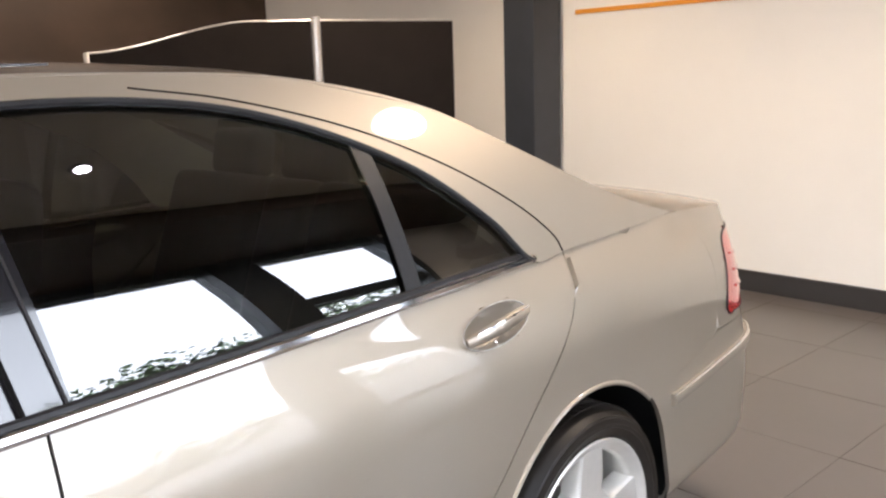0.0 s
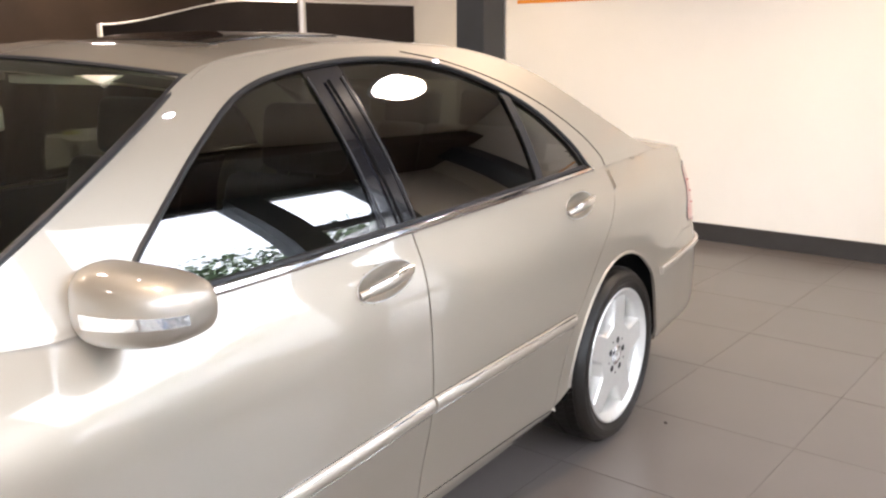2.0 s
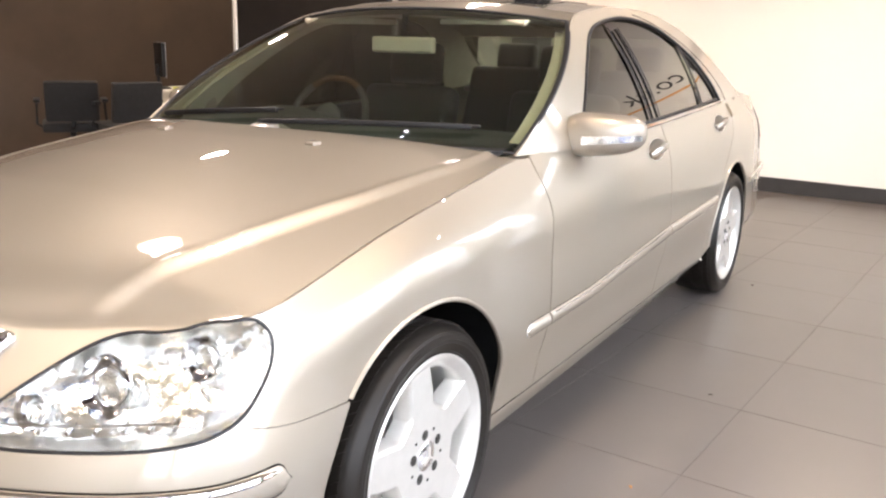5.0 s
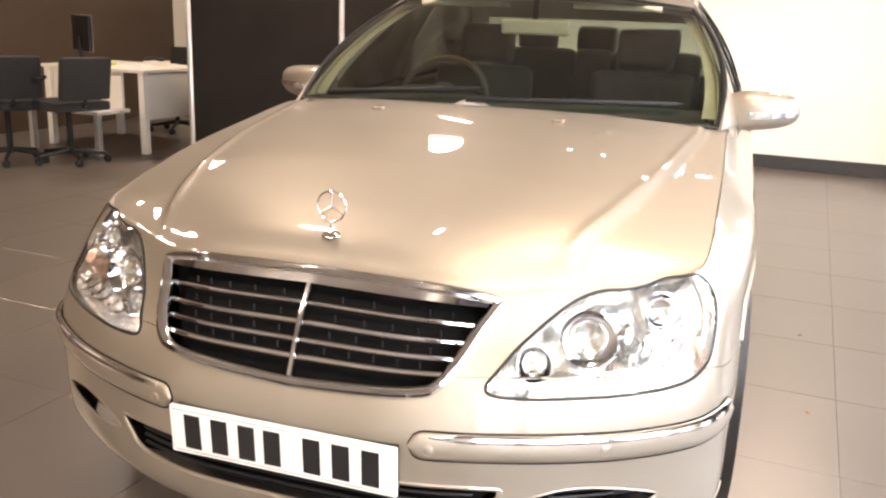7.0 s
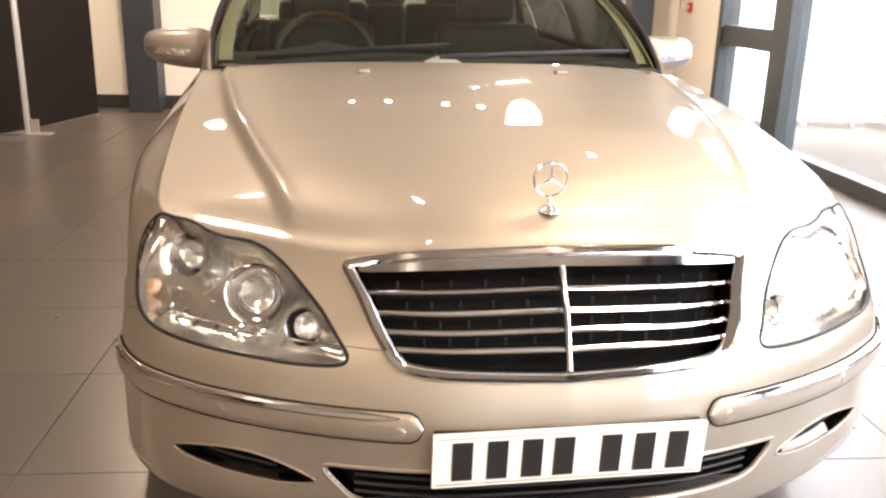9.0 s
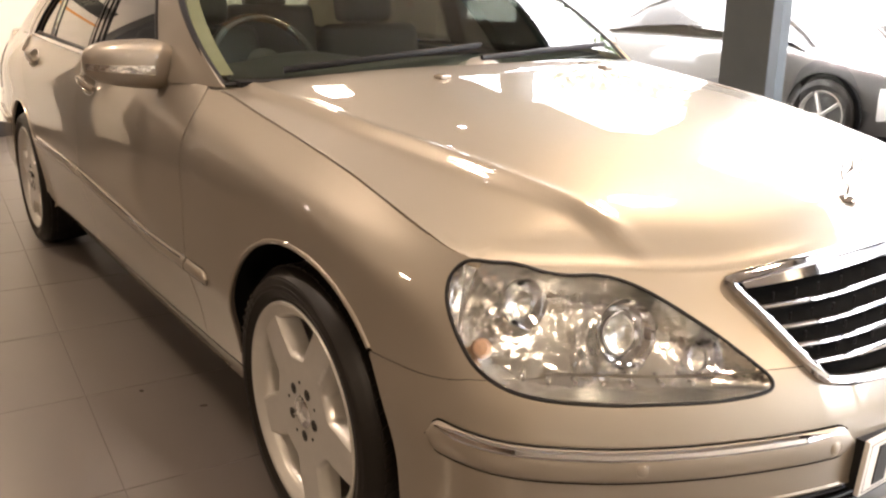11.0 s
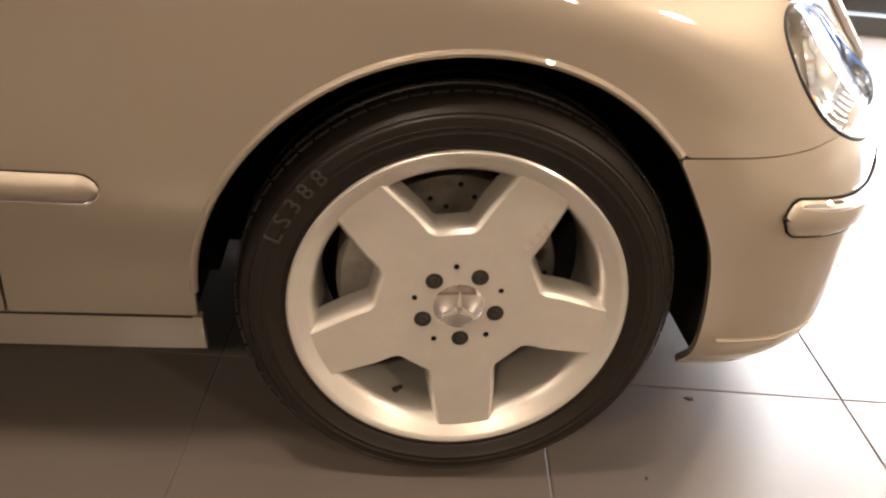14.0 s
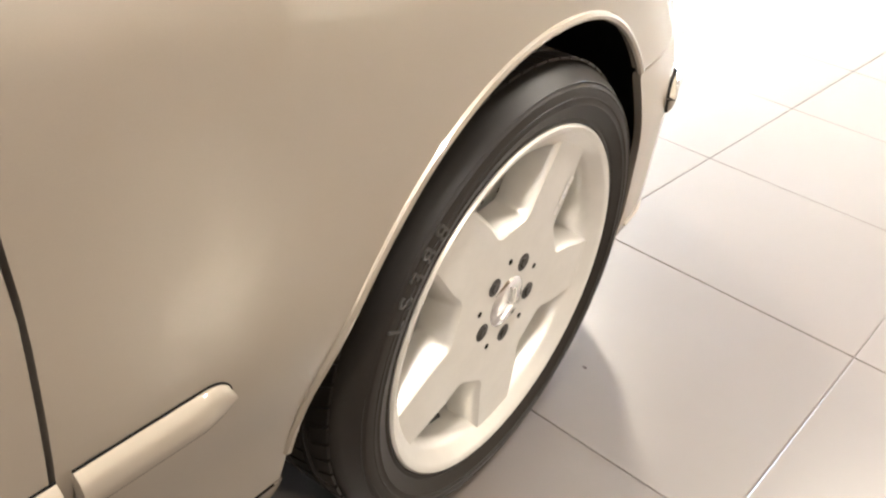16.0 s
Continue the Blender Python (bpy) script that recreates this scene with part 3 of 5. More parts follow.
def house(x, y, turn, w=8.0):
    o = empty("house", pose(x, y, -.15, 0, 0, turn), "red brick house with tiled roof and white windows", "house", "houses")
    part("wall", box(-w / 2, -3.5, 0, w / 2, 3.5, 5.2), BRICK, o, smooth=False)
    rf = prism([(-4.0, 5.1), (4.0, 5.1), (0, 8.0)], -w / 2 - .3, w / 2 + .3, 0, Matrix(((0, 0, 1, 0), (1, 0, 0, 0), (0, 1, 0, 0), (0, 0, 0, 1))))
    r = part("roof", rf, ROOFTILE, o, smooth=False)
    part("chimney", box(w / 2 - 1.2, -.4, 6.8, w / 2 - .5, .4, 8.8), BRICK, r, smooth=False)
    for wx in (-w * .27, w * .27):
        for z in (1.0, 3.5):
            wi = part("window", box(wx - .75, 3.45, z, wx + .75, 3.56, z + 1.25), WHITEPAINT, o, smooth=False)
            for px in (-.36, .36):
                part("pane", box(wx + px - .31, 3.54, z + .09, wx + px + .31, 3.575, z + 1.16), GLOSSBLACK, wi, smooth=False)
    dr = part("door", box(-.5, 3.45, 0, .5, 3.57, 2.1), WHITEPAINT, o, smooth=False)
    part("gutter", tube([(-w / 2 - .2, 3.85, 5.1), (w / 2 + .2, 3.85, 5.1)], .07, 8), WHITEPAINT, o)
    return o


for k, (x, y, t) in enumerate(((-14, -30, 0), (-4, -31, 0), (6, -30.5, 2), (17, -31, -2))):
    house(x, y, t)


def tree(x, y, h, seed):
    rnd = random.Random(seed)
    o = empty("tree", pose(x, y, -.15), "leafy green street tree with an uneven crown", "tree", "trees")
    b = tube([(0, 0, 0), (.05, .03, h * .25), (-.04, .05, h * .5), (.03, 0, h * .8)], lambda s: .20 * (1 - .8 * s), 8)
    for k in range(7):
        a, z = k * 2.4, h * (.30 + .07 * k)
        tube([(0, 0, z), (math.cos(a) * h * .12, math.sin(a) * h * .12, z + h * .10), (math.cos(a) * h * .22, math.sin(a) * h * .22, z + h * .16)], lambda s: .07 * (1 - .8 * s), 6, False, b)
    part("trunk", b, BARK, o)
    verts, faces = [], []
    for _ in range(2600):
        k = rnd.random() * math.tau
        q = rnd.gauss(0, .5)
        blob = rnd.randrange(9)
        bx, by, bz = math.cos(blob * 2.4) * h * .17, math.sin(blob * 2.4) * h * .17, h * (.45 + .06 * blob)
        p = Vector((bx + rnd.gauss(0, h * .085), by + rnd.gauss(0, h * .085), bz + rnd.gauss(0, h * .07)))
        s = rnd.uniform(.10, .22)
        d = Vector((rnd.gauss(0, 1), rnd.gauss(0, 1), rnd.gauss(0, 1))).normalized()
        e = d.orthogonal().normalized()
        i = len(verts)
        verts += [p - d * s, p + e * s * .5, p + d * s, p - e * s * .5]
        faces.append((i, i + 1, i + 2, i + 3))
    me = bpy.data.meshes.new("crown")
    me.from_pydata(verts, [], faces)
    me.materials.append(LEAF)
    c = new("crown", me)
    c.parent = o
    return o


for k, (x, y, h) in enumerate(((-9, -25, 7), (-1, -26, 6.2), (3.5, -25, 7.5), (10.5, -20, 8.0), (15, -19, 8.6), (20, -18, 9), (25, -19, 8.5), (-16, -24, 7.5))):
    tree(x, y, h, 11 + k)

# ---- the saloon: its skin ----
# Front axle at x = 0, nose towards -x, right side at +y. Stations run from the nose's middle round the side to the tail's middle,
# rails from the sill up to the shut line of bonnet, windows and boot.
STX = [-.945, -.935, -.885, -.79, -.63, -.42, -.05, .35, .65, 1.2, 1.8, 2.4, 2.8, 3.2, 3.6, 3.94, 4.09, 4.12]
STY = [0, .26, .48, .66, .80, .868, .905, .915, .918, .92, .92, .915, .91, .905, .885, .835, .64, 0]
FRONT_IN = [1, 1, 1, .9, .6, .15] + [0] * 8 + [-.15, -.6, -1, -1]  # how far a rail's inset moves it along x


def rail(z, inset, deep):
    """z and side inset: values at the nose, the front wheel, the doors, the rear wheel and the tail."""
    at = [0, 5, 6, 8, 12, 14, 17]
    zs = np.interp(range(18), at, z)
    ins = np.interp(range(18), at, inset)
    pts = []
    for i in range(18):
        k = 1 - ins[i] / 0.9
        pts.append((STX[i] + deep * FRONT_IN[i], STY[i] * k, zs[i]))
    return pts


RAILS = [
    rail([.195, .200, .226, .224, .226, .25, .25], [.05, .05, .08, .085, .085, .06, .05], .055),
    rail([.255, .262, .287, .292, .292, .30, .31], [.008, .006, .008, .008, .008, .01, .01], .012),
    rail([.40, .40, .38, .38, .39, .40, .42], [.0, .0, .0, .004, .004, 0, 0], .0),
    rail([.50, .50, .50, .515, .575, .56, .55], [0, 0, 0, 0, 0, 0, 0], .0),
    rail([.585, .605, .68, .68, .70, .68, .66], [.02, .012, .002, .004, .004, .01, .02], .03),
    [(-.872, 0, .68), (-.86, .25, .675), (-.805, .43, .665), (-.715, .60, .67), (-.585, .745, .68), (-.40, .842, .705), (-.05, .888, .80),
     (.35, .893, .825), (.65, .896, .835), (1.2, .897, .84), (1.8, .895, .85), (2.4, .892, .86), (2.8, .888, .875), (3.2, .878, .88),
     (3.6, .855, .865), (3.91, .80, .832), (4.05, .61, .815), (4.085, 0, .81)],
    [(-.80, 0, .785), (-.79, .25, .777), (-.745, .41, .757), (-.65, .575, .762), (-.535, .70, .768), (-.40, .785, .785), (-.05, .80, .868),
     (.35, .80, .93), (.65, .80, .966), (1.2, .838, .974), (1.8, .838, .988), (2.4, .83, 1.006), (2.8, .812, 1.016), (3.2, .785, 1.022),
     (3.6, .755, 1.018), (3.92, .735, 1.002), (4.035, .56, .992), (4.065, 0, .99)],
]
NET = np.array(RAILS)  # rail, station, xyz
NET[:, :6, 0] += [.064, .066, .085, .092, .050, .004]  # the nose is this much shorter
NET[:, :5, 2] -= [.007, .007, .007, .006, .003]
NET[:4, 2:6, 1] += [.008, .020, .022, .011]  # fuller bumper corners
NET[4, 2:6, 1] += [.004, .010, .011, .005]
# the flank tucks in towards the sill
TUCK = np.array([.7, 1, 1, 1, 1, .8])
NET[0, 6:12, 2] -= [.014, .021, .021, .018, .014, .008]
NET[1, 6:12, 1] -= .044 * TUCK
NET[1, 6:12, 2] -= .011 * TUCK
NET[2, 6:12, 1] -= .029 * TUCK
NET[3, 6:12, 1] -= .002 * TUCK


def weights(n, m):
    """Rows that blend n points into m smooth steps."""
    return np.array([[cr([[float(i == k)] for i in range(n)], j * (n - 1) / (m - 1))[0] for k in range(n)] for j in range(m)])


WT, WV = weights(18, 511), weights(7, 121)
FINE = np.einsum("vk,ts,ksc->tvc", WV, WT, NET)  # station, rail, xyz in fine steps


def skin(t, v):
    """The right flank's skin at station t and rail v."""
    a, b = min(max(t, 0), 17) * 30, min(max(v, 0), 6) * 20
    i, j = min(int(a), 509), min(int(b), 119)
    f, g = a - i, b - j
    return (FINE[i, j] * (1 - f) + FINE[i + 1, j] * f) * (1 - g) + (FINE[i, j + 1] * (1 - f) + FINE[i + 1, j + 1] * f) * g


XV = FINE[120:436, 60, 0]
XS = np.arange(120, 436) / 30


def st(x):
    """The station of the flank at x."""
    return float(np.interp(x, XV, XS))


def height(t, z):
    """The rail position at which station t has the height z."""
    a = min(max(t, 0), 17) * 30
    i = min(int(a), 509)
    f = a - i
    return float(np.interp(z, FINE[i, :, 2] * (1 - f) + FINE[i + 1, :, 2] * f, np.arange(121) / 20))


AXLE_R, WHEEL_Z, ARCH = 2.972, 0.333, 0.378


def sided(f, side):
    """f on the right (1) or mirrored to the left (-1)."""
    return lambda u, w: (lambda p: (p[0], p[1] * side, p[2]))(f(u, w))


def flank(name, f, nu, nv, parent, label="", mat=None, lip=0.012, proud=0.0):
    obs = []
    for side in (1, -1):
        b = sheet(sided(f, side), nu, nv, lip, proud, flip=side > 0)
        obs.append(keep_normals(name, b, mat or PAINT, parent, label))
    return obs


car = empty("saloon_car", Matrix.Translation((0, 0, -.0097)) @ Matrix.Diagonal((1, .99, .993, 1)), "champagne metallic four-door saloon car parked on showroom tiles", "car")
G = 0.0025  # half a panel gap

# shut lines: x by height
A_SEAM = ([.25, .48, .66, .77, .86, .98], [.645, .634, .634, .643, .654, .688])
B_SEAM = ([.25, .57, .82, .91, 1.0], [1.785, 1.79, 1.805, 1.815, 1.82])
C_SEAM = ([.25, .33, .43, .50, .56, .59, .715, .83, .94, 1.03], [2.50, 2.515, 2.535, 2.555, 2.585, 2.605, 2.74, 2.868, 2.975, 3.005])


def seam(c, z):
    return float(np.interp(z, c[0], c[1]))


def inside(poly, t, v):
    """Whether (t, v) lies in the outline."""
    x, y = poly[:, 0], poly[:, 1]
    x2, y2 = np.roll(x, -1), np.roll(y, -1)
    hit = ((y > v) != (y2 > v)) & (t < (x2 - x) * (v - y) / (y2 - y + 1e-12) + x)
    return bool(hit.sum() % 2)


def ring_of(ctrl, n=96):
    """A closed smooth outline through the control points."""
    c = list(ctrl)
    c = [c[-1]] + c + [c[0], c[1]]
    return np.array([cr(c, 1 + k * (len(ctrl)) / n) for k in range(n)])


LAMP = ring_of([(4.74, 5.95), (4.3, 6.0), (3.95, 5.97), (3.70, 5.90), (3.40, 5.86), (3.1, 5.87), (2.85, 5.80), (2.62, 5.62), (2.36, 5.30), (2.06, 4.86),
                (1.78, 4.34), (1.67, 4.05), (1.73, 3.87), (2.05, 3.79), (2.5, 3.77), (3.07, 3.76), (3.6, 3.81), (4.0, 3.94), (4.36, 4.22), (4.60, 4.6), (4.78, 5.1), (4.86, 5.6)], 132)
GRILLE = ring_of([(0, 5.88), (.8, 5.88), (1.45, 5.86), (1.82, 5.80), (1.86, 5.68), (1.66, 5.2), (1.42, 4.5), (1.27, 4.08), (1.12, 3.92), (.67, 3.84), (0, 3.79),
                  (-.67, 3.84), (-1.12, 3.92), (-1.27, 4.08), (-1.42, 4.5), (-1.66, 5.2), (-1.86, 5.68), (-1.82, 5.80), (-1.45, 5.86), (-.8, 5.88)], 160)
FOG = ring_of([(3.42, 1.67), (3.2, 1.77), (2.78, 1.88), (2.45, 1.90), (2.12, 1.79), (1.90, 1.63), (2.2, 1.54), (2.65, 1.53), (2.95, 1.54), (3.26, 1.58)], 64)
INTAKE = ring_of([(0, 1.95), (1.0, 1.94), (1.6, 1.93), (1.84, 1.88), (1.72, 1.62), (1.5, 1.43), (.8, 1.36), (0, 1.35), (-.8, 1.36), (-1.5, 1.43), (-1.72, 1.62), (-1.84, 1.88), (-1.6, 1.93), (-1.0, 1.94)], 112)
TAIL = ring_of([(14.42, 4.25), (14.47, 4.9), (14.62, 5.45), (15.0, 5.62), (15.6, 5.6), (15.9, 5.2), (15.8, 4.5), (15.2, 4.22), (14.6, 4.18)], 64)


def open_at(t, v, holes=(LAMP, GRILLE, FOG, INTAKE, TAIL)):
    for p in holes:
        (t0, v0), (t1, v1) = p.min(0), p.max(0)
        if t0 < t < t1 and v0 < v < v1:
            c = p.mean(0)
            if inside(c + (p - c) * .985, t, v):
                return True
    return False


def flank_tv(name, tv, nu, nv, label="", mat=None, lip=0.012, proud=0.0, parent=None, cut=False):
    """Both sides of a panel given in stations and rails."""
    obs = []
    for side in (1, -1):
        f = lambda u, w: skin(*tv(u, w)) * np.array((1, side, 1))
        b = sheet(f, nu, nv, lip, proud, flip=side > 0, hole=(lambda u, w: open_at(*tv(u, w), *([cut] if isinstance(cut, list) else []))) if cut else None)
        obs.append(keep_normals(name, b, mat or PAINT, parent or car, label))
    return obs


def joined_tv(name, tv, nu, nv, mat=None, label="", lip=0.012, proud=0.0, cut=False, turned=False):
    """A panel over both halves as one mesh; tv takes how far from the middle and how high."""
    f = lambda u, w: skin(*tv(abs(2 * u - 1), w)) * np.array((1, 1 if u > .5 else -1, 1))
    hole = (lambda u, w: open_at(*tv(abs(2 * u - 1), w))) if cut else None
    return keep_normals(name, sheet(f, nu, nv, lip, proud, flip=not turned, hole=hole), mat or PAINT, car, label)


def door(front, back):
    def f(u, w):
        zz = .285 + .69 * w
        for _ in range(3):
            x = seam(front, zz) + G + (seam(back, zz) - seam(front, zz) - 2 * G) * u
            t = st(x)
            v0 = height(t, .285)
            v = v0 + (6 - v0) * w
            zz = skin(t, v)[2]
        return t, v
    return f


def bumper_top(t):
    return float(np.interp(t, [0, 3.4, 4.1, 4.4, 4.77, 5.42, 6], [4.24, 4.24, 4.0, 3.96, 3.83, 3.56, 3.4]))


def arc(ax, a):
    """The wheel arch at angle a, as station and rail."""
    x, z = ax - ARCH * math.cos(a), WHEEL_Z + ARCH * math.sin(a)
    t = st(x)
    return np.array((t, height(t, z)))


def line(a, b, k):
    return np.array(a, float) + (np.array(b, float) - np.array(a, float)) * k


EDGE = 4.62
A_ON = math.acos(.285 / ARCH)


def wing(u, w):
    if u < .12:
        k = u / .12
        lo, hi = line((EDGE, bumper_top(EDGE) + .02), (st(-.285), bumper_top(st(-.285)) + .02), k), line((EDGE, 3.95), (EDGE, 5.985), k)
    elif u < .78:
        k = (u - .12) / .66
        lo, hi = arc(0, A_ON + (math.pi - A_ON) * k), np.array((EDGE + (st(.638) - EDGE) * k, 5.985))
    else:
        k = (u - .78) / .22
        z = 0.966 + (.285 - .966) * k
        t = st(seam(A_SEAM, z) - G)
        x = ARCH + .0 * k
        hi = np.array((t, height(t, z)))
        lo = np.array((st(x), height(st(x), WHEEL_Z + (.285 - WHEEL_Z) * k)))
    return tuple(lo + (hi - lo) * w)


B_ON = math.pi - math.asin((.612 - .333) / .378)


def rear_wing(u, w):
    if u < .10:
        k = u / .10
        lo = line((st(2.50), height(st(2.50), .285)), (st(AXLE_R - ARCH), height(st(AXLE_R - ARCH), WHEEL_Z)), k)
        z = .285 + .17 * k
    elif u < .8:
        lo = arc(AXLE_R, B_ON * (u - .10) / .70)
        z = .455
    else:
        lo = line(arc(AXLE_R, B_ON), (14.2, 4.0), (u - .8) / .2)
        z = 1.02
    if u < .5:
        z = .285 + (1.016 - .285) * (u / .5)
        t = st(seam(C_SEAM, z) + G)
        hi = np.array((t, min(height(t, z), 6.0)))
    elif u < .9:
        hi = line((st(seam(C_SEAM, 1.016) + G), 6), (14.2, 6), (u - .5) / .4)
    else:
        hi = line((14.2, 6), (14.2, 4.03), (u - .9) / .1)
    return tuple(lo + (hi - lo) * w)


def bumper(u, w):
    """Front bumper, from the middle of the nose to the wheel arch."""
    z = .225 + .36 * w
    xe = -math.sqrt(max(ARCH ** 2 - (min(max(z, WHEEL_Z), .58) - WHEEL_Z) ** 2, .01)) - .002
    t = st(xe) * u
    return t, bumper_top(t) * w


def rear_bumper(u, w):
    z = .25 + .36 * w
    xe = AXLE_R + math.sqrt(max(ARCH ** 2 - (min(max(z, WHEEL_Z), .61) - WHEEL_Z) ** 2, .01)) + .002
    ts = st(xe)
    t = 17 - (17 - ts) * u
    return t, float(np.interp(t, [13, 13.2, 14.2, 17], [3.40, 3.44, 3.98, 3.98])) * w


HANDLES = ((1.668, .888), (2.682, .915))


def cup_outline(xc, zc):
    """The oval handle recess, in stations and rails."""
    P = [(xc + math.cos(a) * .108, zc + .010 + math.sin(a) * .037 + math.cos(a) * .010) for a in np.linspace(0, math.tau, 49)[:-1]]
    return np.array([(st(x), height(st(x), z)) for x, z in P])


CUPS = [cup_outline(*h) for h in HANDLES]
flank_tv("front_door", door(A_SEAM, B_SEAM), 130, 70, cut=[CUPS[0]])
flank_tv("rear_door", door(B_SEAM, C_SEAM), 110, 70, cut=[CUPS[1]])
flank_tv("front_wing", wing, 96, 22, cut=True)
flank_tv("rear_wing", rear_wing, 80, 20)
flank_tv("sill", lambda u, w: (st(.372 + (2.512 - .372) * u), 1.02 * w), 30, 6)
joined_tv("front_bumper", bumper, 280, 72, cut=True)
joined_tv("rear_bumper", rear_bumper, 60, 16, turned=True)
joined_tv("tail_panel", lambda u, w: (17 - 2.8 * u, 4.0 + 2 * w), 60, 16, cut=True, turned=True)

# bonnet
E_X = np.array([cr(NET[6], t)[0] for t in np.linspace(0, 9, 181)])
E_Y = np.array([cr(NET[6], t)[1] for t in np.linspace(0, 9, 181)])
E_Z = np.array([cr(NET[6], t)[2] for t in np.linspace(0, 9, 181)])
MID_X = [-.736, -.706, -.666, -.54, -.26, .02, .31, .5, .7]
MID_Z = [.778, .798, .819, .860, .923, .965, 1.0, 1.018, 1.03]


def bonnet_z(x, y):
    y = abs(y)
    ye, ze = float(np.interp(x, E_X, E_Y)), float(np.interp(x, E_X, E_Z))
    zc = float(np.interp(x, MID_X, MID_Z))
    k = min(y / max(ye, .05), 1.0)
    crease = np.interp(x, [-.70, -.5, -.3, .05, .5], [.45, .515, .575, .655, .715])
    fade = min(1, max(0, (x + .69) / .16))
    ridge = .008 * math.exp(-((y - crease) / .016) ** 2) - .014 * (.5 + .5 * math.tanh((y - crease - .010) / .010))
    return zc - (zc - ze) * k ** 2.6 + ridge * fade * (1 - k ** 8)


NOSE_PART = .30


def nose_tv(u, w):
    """Stations and rails of the bonnet's front face, between the lamps and round the grille."""
    k = u / NOSE_PART
    t = abs(2 * w - 1) * (EDGE + .23 * k ** 4)
    low = 4.255 if t < 3.6 else bumper_top(t) + .012
    return t, low + (6 - low) * k


def bonnet(u, w):
    """u from the shut line under the lamps up over the nose to the windscreen, w from left to right."""
    q = abs(2 * w - 1)
    s = 1 if w > .5 else -1
    if u < NOSE_PART:
        return tuple(skin(*nose_tv(u, w)) * np.array((1, s, 1)))
    u = (u - NOSE_PART) / (1 - NOSE_PART)
    fx, fy, fz = cr(NET[6], 4.85 * q)
    bx, by = .45 + .17 * q ** 2, .772 * q
    x, y = fx + (bx - fx) * u, fy + (by - fy) * u
    if q > .999:
        y = float(np.interp(x, E_X, E_Y)) - .003
    z = bonnet_z(x, y)
    if u < .08:
        z += (fz - z) * (1 - u / .08) ** 2
    return (x, s * y, z)


keep_normals("bonnet", sheet(bonnet, 80, 180, .014, hole=lambda u, w: u < NOSE_PART and open_at(*nose_tv(u, w))), PAINT, car)


# ---- the saloon: cabin ----


def cabin_y(x, z):
    y = .842 - .30 * (z - .965) - .58 * max(0, z - .965) ** 2
    if x < 1.1:
        y -= .06 * ((1.1 - x) / .45) ** 2
    if x > 2.55:
        y -= .05 * ((x - 2.55) / .9) ** 2
    return y


INNER = [(.78, .966), (.97, .972), (1.1, 1.085), (1.3, 1.235), (1.5, 1.338), (1.8, 1.386), (2.1, 1.390), (2.35, 1.348), (2.6, 1.245),
         (2.77, 1.118), (2.868, 1.017), (3.0, 1.018), (3.3, 1.020)]
OUTER = [(.64, .968), (.80, 1.065), (1.0, 1.178), (1.2, 1.288), (1.42, 1.388), (1.8, 1.432), (2.1, 1.437), (2.42, 1.422), (2.72, 1.358),
         (2.95, 1.256), (3.15, 1.165), (3.35, 1.087), (3.58, 1.022)]


def side_frame(u, w):
    k = u * 12
    a, b = cr(INNER, k), cr(OUTER, k)
    x, z = a + (b - a) * w
    return (x, cabin_y(x, z), z)


flank("window_surround", side_frame, 90, 6, car)


TOPLINE = np.array([cr(INNER, k) for k in np.linspace(1, 10, 91)])


def dlo_top(x):
    return float(np.interp(x, TOPLINE[:, 0], TOPLINE[:, 1]))


def belt(x):
    return skin(st(x), 6)


def pane(x0, x1, lean0, lean1):
    def f(u, w):
        zt = 1.2
        x = x0 + (x1 - x0) * u
        for _ in range(3):
            k = (zt - .96)
            x = (x0 + lean0 * w * k) + ((x1 + lean1 * w * k) - (x0 + lean0 * w * k)) * u
            zt = dlo_top(min(max(x, .971), 2.861)) + .004
        zb = belt(x)[2] - .012
        z = zb + (zt - zb) * w
        return (x, cabin_y(x, z) - .012, z)
    return f


flank("front_window", pane(.96, 1.735, 0, -.10), 30, 14, car, "dark tinted side window glass", SIDEGLASS, lip=0)
flank("rear_window", pane(1.855, 2.49, -.10, 0), 30, 14, car, "dark tinted side window glass", SIDEGLASS, lip=0)
flank("quarter_window", pane(2.52, 2.865, 0, 0), 14, 12, car, "dark tinted quarter window glass", SIDEGLASS, lip=0)
flank("centre_pillar", pane(1.725, 1.865, -.10, -.10), 6, 12, car, "gloss black door pillar", GLOSSBLACK, lip=0, proud=.004)
flank("window_bar", pane(2.486, 2.526, 0, 0), 4, 12, car, "black quarter window bar", BLACK, lip=0, proud=.008)


def screen(bot_mid, bot_side, top_mid, top_side, bulge, swell):
    def f(u, w):
        s = 2 * u - 1
        q = s * s
        b = np.array((bot_mid[0] + (bot_side[0] - bot_mid[0]) * q, bot_side[1] * s, bot_mid[1] + (bot_side[2] - bot_mid[1]) * q))
        t = np.array((top_mid[0] + (top_side[0] - top_mid[0]) * q, top_side[1] * s, top_mid[1] + (top_side[2] - top_mid[1]) * q))
        p = b + (t - b) * w
        p[1] *= 1 + swell * 4 * w * (1 - w)
        p[2] += bulge * 4 * w * (1 - w)
        return tuple(p)
    return f


windscreen_f = screen((.47, 1.0), (.665, .765, .972), (1.235, 1.405), (1.355, .612, 1.362), .018, .084)
rear_screen_f = screen((3.47, 1.038), (3.40, .750, 1.050), (2.83, 1.335), (2.76, .628, 1.322), .004, .04)
keep_normals("windscreen", sheet(windscreen_f, 30, 16, 0, flip=True), SCREEN, car, "faintly green windscreen glass")
keep_normals("rear_screen", sheet(rear_screen_f, 24, 12, 0), SCREEN, car, "tinted rear screen glass")


